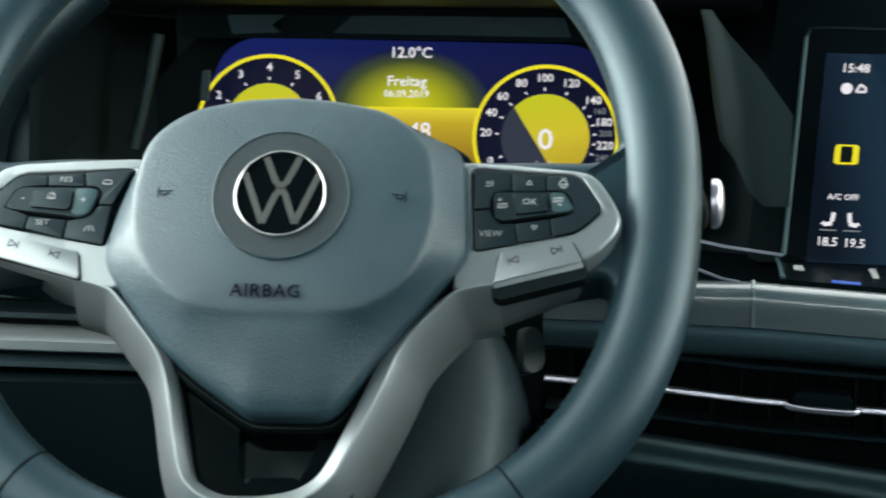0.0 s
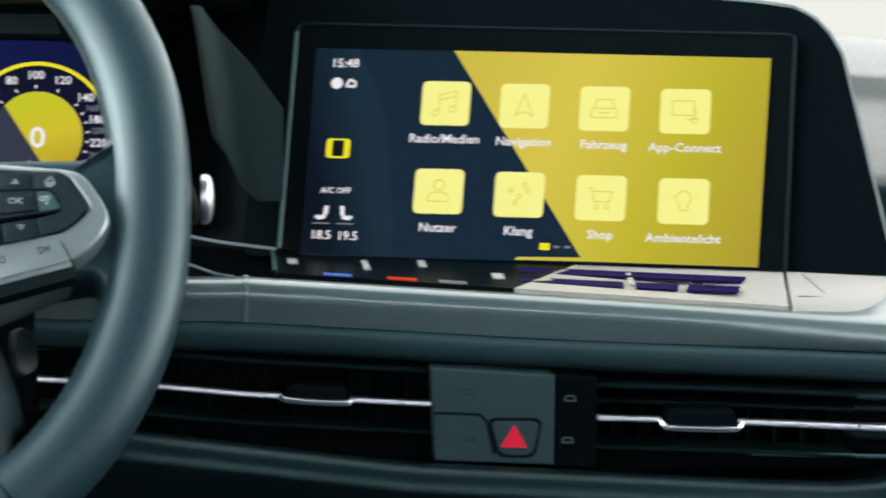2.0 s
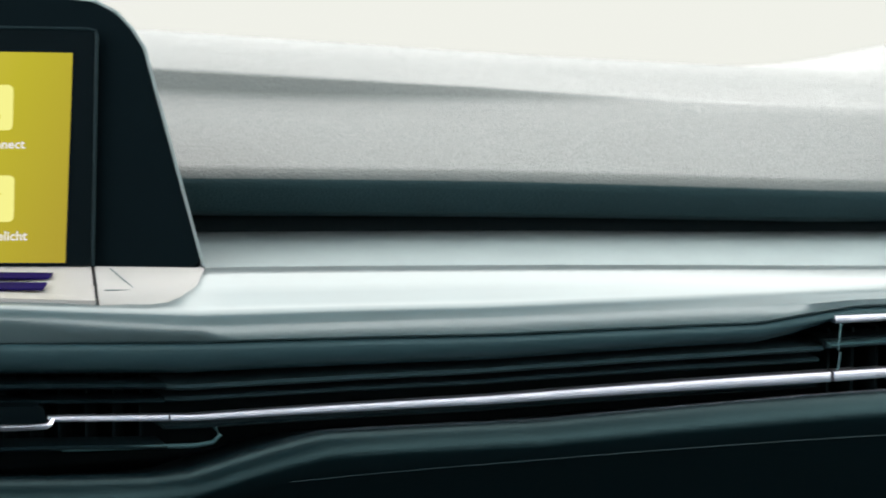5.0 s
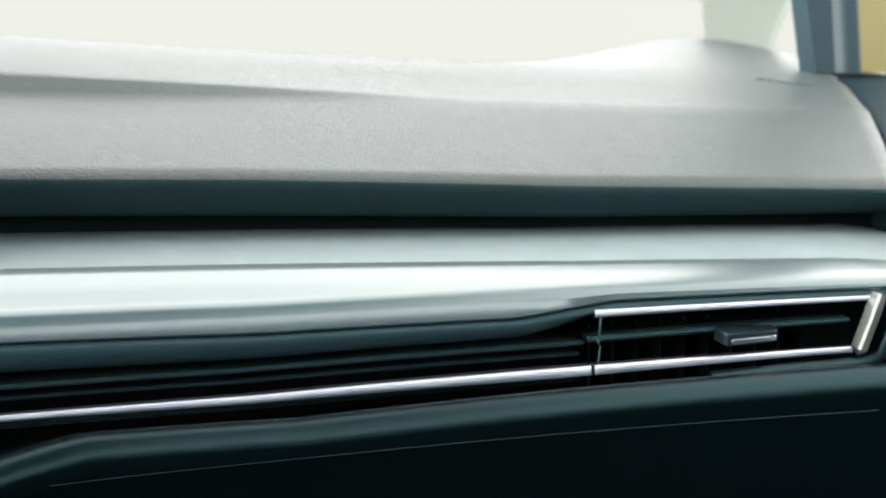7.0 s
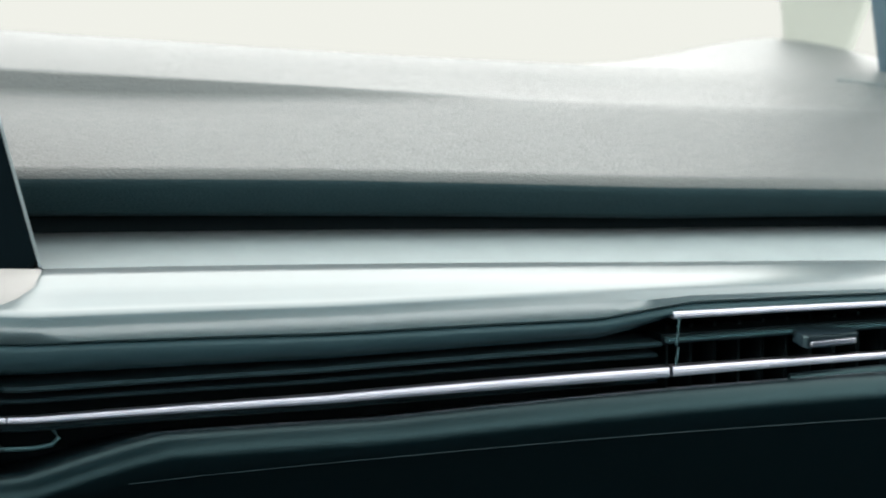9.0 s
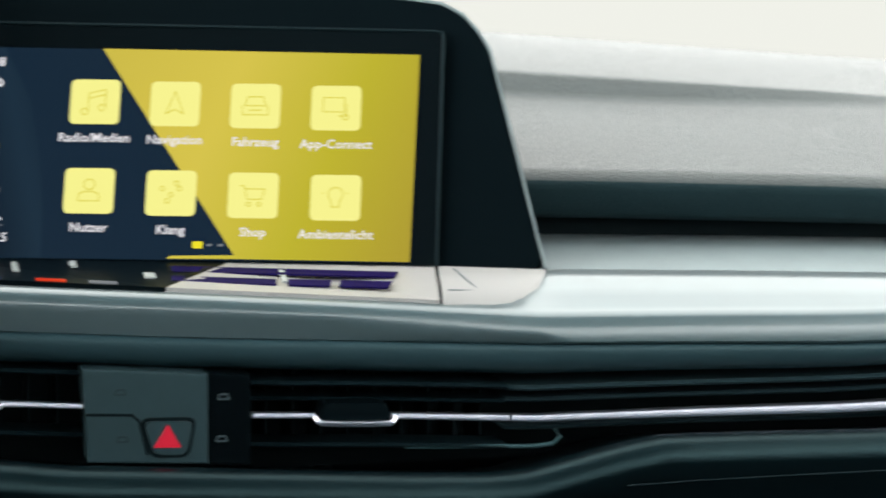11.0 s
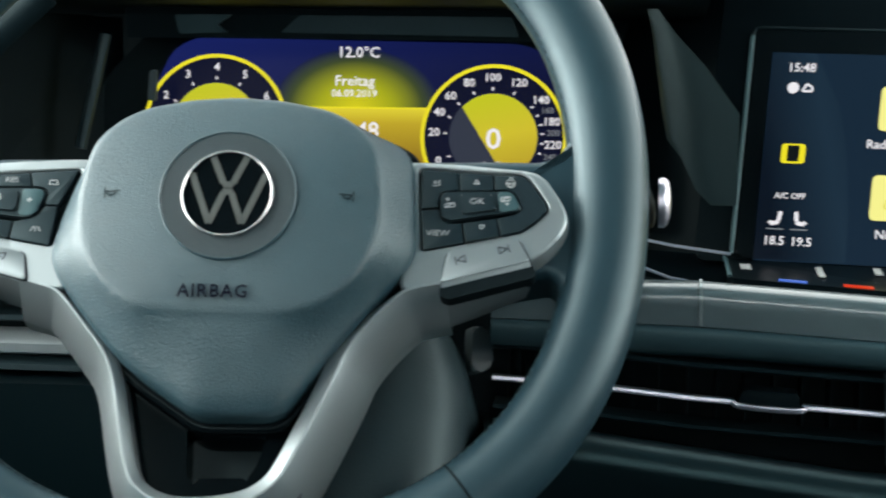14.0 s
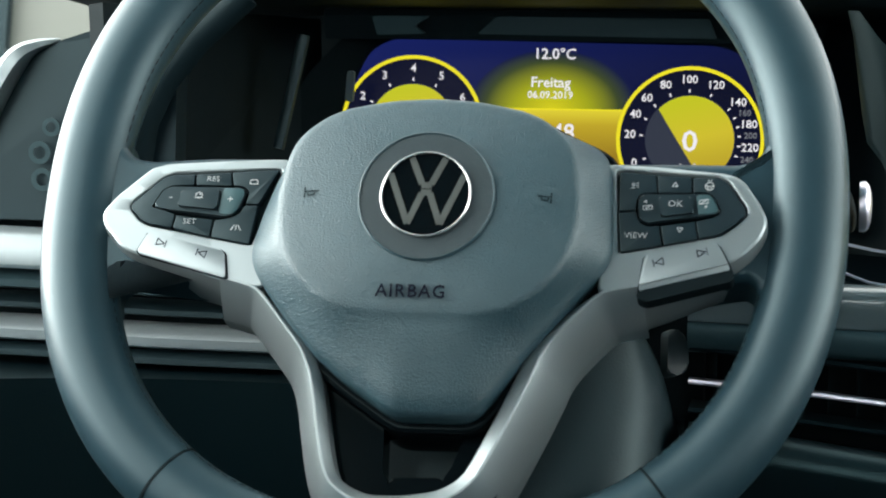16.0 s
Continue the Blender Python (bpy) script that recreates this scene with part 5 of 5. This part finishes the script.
# the rim's lower section, set off by a seam on either side
for t in (math.radians(232), math.radians(308)):
    rr_ = rim_rings(2, 20, t - 0.004, t + 0.004)
    part("rim_seam", ring_loft([[tuple(Vector(q) + (Vector(q) - rim_point(t, 0.170, 0.170)) * 0.02) for q in r] for r in rr_]), BLACK, wheel, "thin seam across the rim")
# stitches on the rim's inner side
stb = bmesh.new()
for i in range(190):
    t = 2 * math.pi * i / 190
    p = rim_point(t, 0.170, 0.170)
    d = (rim_point(t + 1e-3, 0.170, 0.170) - rim_point(t - 1e-3, 0.170, 0.170)).normalized()
    out = Vector((d.y, -d.x, 0))
    c = p - out * 0.0166 + Vector((0, 0, 0.0058))
    q = [c + d * a * 0.0016 + out * b * 0.0006 + Vector((0, 0, e * 0.0006)) for a in (-1, 1) for b, e in ((-1, -1), (-1, 1), (1, 1), (1, -1))]
    v = [stb.verts.new(x) for x in q]
    for f in ((0, 1, 2, 3), (4, 5, 6, 7), (0, 1, 5, 4), (1, 2, 6, 5), (2, 3, 7, 6), (3, 0, 4, 7)):
        stb.faces.new([v[k] for k in f])
part("stitching", stb, STITCH, wheel, "row of black stitches")

# ---- column, stalks, driver's side ----
column = thing("steering_column", tilted(-0.37, 0.0, 0.70, 0, WHEEL_LEAN), "dark steering column shroud behind the wheel", "steering column")
part("shroud", ring_loft([[(x * k, y * k - 0.055, z) for x, y in rounded(mm([(-50, 45), (86, 45), (106, 0), (101, -90), (76, -120), (-40, -120), (-52, -90), (-55, 0)]), 0.03, 7)] for k, z in ((0.62, -0.034), (0.85, -0.042), (0.96, -0.06), (1.0, -0.09), (1.02, -0.16), (1.04, -0.30))]), SOFT, column, "rounded plastic shroud", 40)
ig = part("ignition_cover", plate(rounded(mm([(-9, -16), (7, -14), (9, 12), (-4, 17)]), 0.006), 0, 0.012, 0.004, 3), RINGGREY, column, "pale rounded cover")
ig.matrix_local = column.matrix_world.inverted() @ pose(-0.269, 0.074, 0.631, 72, 0, 30) @ Matrix.Scale(0.75, 4)
part("boss", ring_loft([[(0.05 * math.cos(a) , 0.05 * math.sin(a) - 0.01, z) for a in [2 * math.pi * i / 24 for i in range(24)]] for z in (-0.06, -0.018)]), BLACK, column)
for s, nm in ((1, "wiper_stalk"), (-1, "indicator_stalk")):
    st = thing(nm, Matrix(), "black stalk with a chrome tip beside the wheel" if s > 0 else "black stalk behind the wheel", "stalk", "column stalks")
    part("arm", sweep([(-0.37 + s * 0.05, 0.085, 0.675), (-0.37 + s * 0.12, 0.06, 0.69), (-0.37 + s * 0.1839, 0.0235, 0.7105)], oval(0.0085, 0.012, 14)), BLACK, st, "", 50)
    if s > 0:
        part("tip", ring_loft([[(-0.1751 + d, 0.0205 + 0.0085 * k * math.cos(a), 0.7111 + 0.0115 * k * math.sin(a)) for a in [math.pi * i / 10 for i in range(20)]] for d, k in ((-0.005, 1.0), (-0.0025, 1.02), (-0.0008, 0.9), (0.0004, 0.6), (0.0008, 0.25))]), CHROME, st, "chrome tip", 50)

left_panel = thing("light_switch_panel", Matrix(), "dark panel of light switches in a silver surround", "switch panel")
part("panel", ring_loft([[(x, y + d, z) for x, y, z in [(-0.675, 0.135, 0.66), (-0.648, 0.135, 0.715), (-0.630, 0.135, 0.752), (-0.612, 0.135, 0.7755), (-0.5774, 0.135, 0.7865), (-0.535, 0.135, 0.79), (-0.535, 0.125, 0.684), (-0.675, 0.125, 0.684)]] for d in (0, 0.02)]), KEYBLACK, left_panel, "dark panel")
edge = [tuple(p) for p in smooth_line([(-0.678, 0.128, 0.66), (-0.652, 0.128, 0.712), (-0.634, 0.128, 0.750), (-0.6225, 0.130, 0.7695), (-0.6125, 0.133, 0.7765), (-0.6005, 0.137, 0.7795)], 4)]
part("surround", tapered(edge, [(-0.006, -0.008), (0.006, -0.008), (0.006, 0.004), (0.003, 0.008), (-0.003, 0.008), (-0.006, 0.004)], [min(1.0, 0.15 + 0.1 * (len(edge) - 1 - i)) for i in range(len(edge))], up=(0, -1, 0)), SATIN, left_panel, "silver edge", 40)
for x, z, r in ((-0.6081, 0.7202, 0.0062), (-0.6067, 0.7058, 0.0062), (-0.6016, 0.7338, 0.0050)):
    part("key_mark", annulus(0, 0, r * 0.55, r, 0, 0.001, 20), PANELGREY, left_panel, "pale symbol").matrix_local = pose(x, 0.124, z, 90, 0, 0)
left_dash = thing("driver_vent", Matrix(), "driver side air vent with pale horizontal bars", "air vent")
for z0, z1, y, mat, lab in ((0.6600, 0.6805, 0.10, SATIN, "pale bar"), (0.6492, 0.6587, 0.103, PANELGREY, "grey bar"), (0.6373, 0.6443, 0.112, SOFT, "dark bar"), (0.6221, 0.6337, 0.10, SATIN, "bright bar"), (0.6135, 0.6205, 0.10, SOFT, "dark bar")):
    hh, mid_z = (z1 - z0) / 2, (z0 + z1) / 2
    part("bar", sweep([(-0.70, y + 0.01, mid_z + 0.0016), (-0.61, y + 0.01, mid_z), (-0.54, y + 0.01, mid_z - 0.0022), (-0.455, y + 0.01, mid_z - 0.003)], [(-0.012, hh), (-0.006, hh), (0.001, hh * 0.7), (0.006, 0), (0.006, -hh * 0.8), (0.004, -hh), (-0.012, -hh)]), mat, left_dash, lab, 40)
part("recess", box(-0.72, -0.44, 0.15, 0.17, 0.60, 0.70), BLACK, left_dash)
knee = thing("knee_panel", Matrix(), "black lower panel under the driver's dashboard", "panel")
part("panel", skin(-0.76, -0.285, 16, lambda x: [(0.09, 0.607), (0.16, 0.612), (0.16, 0.38), (0.12, 0.38), (0.1, 0.5)]), LOWER, knee, "", 50)
part("side", box(-0.2625, -0.2535, 0.10, 0.16, 0.45, 0.66), BLACK, knee)

# ---- right-hand end: door, pillar and what shows past them ----
door = thing("passenger_door", Matrix(), "blue-grey inner door panel beside the dashboard", "door")
rings = []
for y, z in ((0.10, 0.655), (0.1965, 0.683), (0.24, 0.697), (0.28, 0.706), (0.33, 0.717), (0.366, 0.7215), (0.44, 0.735), (0.485, 0.7425), (0.5, 0.7425), (0.508, 0.736)):
    x0 = (PAD_END(y) if y > 0.19 else 0.745) + 0.007
    yy = y - 0.0995
    rings.append([tuple(DASH @ Vector(p)) for p in ((x0, yy, z - 0.03), (x0, yy, z - 0.004), (x0 + 0.004, yy, z - 0.001), (x0 + 0.05, yy, z - 0.001), (x0 + 0.30, yy, z + 0.002), (x0 + 0.30, yy, z - 0.03))])
part("panel", ring_loft(rings), DOORSKIN, door, "blue-grey skin that follows the pad's end", 50)
part("inner_face", box(0.79, 0.86, -0.9, 0.06, 0.2, 0.66, 0.02, 3), DOORSKIN, door, "", 50)
def upright(x0, x1, u0, u1):
    """A leaning strip of the window frame from the door's top up past the roofline, x0 to x1 above and u0 to u1 below."""
    return slab([(x0 - (u0 - x0) * 0.9, 0.36, 0.849), (x1 - (u1 - x1) * 0.9, 0.36, 0.849), (u1, 0.36, 0.7476), (u0, 0.36, 0.7476)], 0.02)


pillar = thing("window_pillar", Matrix(), "blue-grey windscreen pillar with dark seals", "pillar")
for x0, x1, u0, u1, mat, lab in ((0.8797, 0.9015, 0.8891, 0.9068, DOORSKIN, "blue-grey trim"), (0.9020, 0.9098, 0.9073, 0.9152, RINGGREY, "grey strip"), (0.9100, 0.9136, 0.9153, 0.9190, SOFT, "dark seal"), (0.9138, 0.9240, 0.9192, 0.9290, DOORSKIN, "blue-grey strip"), (0.9242, 0.9262, 0.9292, 0.9316, SOFT, "dark seal"), (0.9651, 0.9780, 0.9725, 0.9854, BLACK, "black seal"), (0.9782, 0.9867, 0.9856, 0.9942, RINGGREY, "pale strip")):
    part("strip", upright(x0, x1, u0, u1), mat, pillar, lab)
# added above the view to keep sky off the dashboard's right end
part("upper_block", slab([(0.62, 0.03, 1.24), (0.65, 0.02, 1.24), (0.925, 0.36, 0.851), (0.885, 0.36, 0.851)], 0.03), DOORSKIN, pillar, "unseen blue-grey trim up to the roof, blocks sky from the dash end")
yellow = thing("yellow_door_frame", Matrix(), "yellow painted outer door frame seen past the pillar", "door frame")
part("frame", upright(0.9264, 0.9649, 0.9318, 0.9723), YPAINT, yellow)

screen_pillar = thing("windscreen_pillar", Matrix(), "pale greenish windscreen pillar trim rising behind the dashboard", "pillar", "windscreen pillars")
outline = [(0.970, 0.83), (0.9793, 0.765), (0.985, 0.735), (1.045, 0.725), (1.0385, 0.745), (1.0758, 0.83)]
part("trim", ring_loft([[(x + 2 * e, 0.62 + e, z) for x, z in outline] for e in (0.0, 0.006)]), PILLARSKIN, screen_pillar, "pale greenish trim")
# out of view too: a second blocker against sky on the pad's end
part("upper_block", slab([(0.63, 0.06, 1.26), (0.67, 0.06, 1.26), (1.0758, 0.62, 0.832), (1.010, 0.62, 0.832)], 0.02), PILLARSKIN, screen_pillar, "unseen pale greenish trim up to the roof, blocks sky from the dash end")
left_pillar = thing("windscreen_pillar", Matrix(), "pale greenish windscreen pillar trim beyond the light switches", "pillar", "windscreen pillars")
outline = [(-0.8080, 0.760), (-0.7854, 0.762), (-0.7233, 0.775), (-0.690, 0.778), (-0.708, 0.86), (-0.798, 0.86)]
part("trim", ring_loft([[(x, 0.62 + e, z) for x, z in outline] for e in (0.0, 0.006)]), PILLARSKIN, left_pillar, "pale greenish trim")
part("seal", ring_loft([[(x, 0.61 + e, z) for x, z in [(-0.90, 0.74), (-0.8085, 0.75), (-0.7985, 0.86), (-0.90, 0.86)]] for e in (0.0, 0.02)]), SOFT, left_pillar, "dark edge of the door frame")
# door skin catching the sky: the light is put into this edge's paler colour
part("top_edge", sweep([tuple(p) for p in smooth_line([(0.9085, 0.350, 0.7490), (0.9271, 0.354, 0.7460), (0.9486, 0.356, 0.7438), (0.9759, 0.356, 0.7415), (1.0081, 0.356, 0.7380), (1.10, 0.350, 0.732)], 4)], oval(0.0075, 0.0034, 12)), DOORTOP_LIT, door, "rounded top edge of the door, sky light put in as a pale tone", 60)
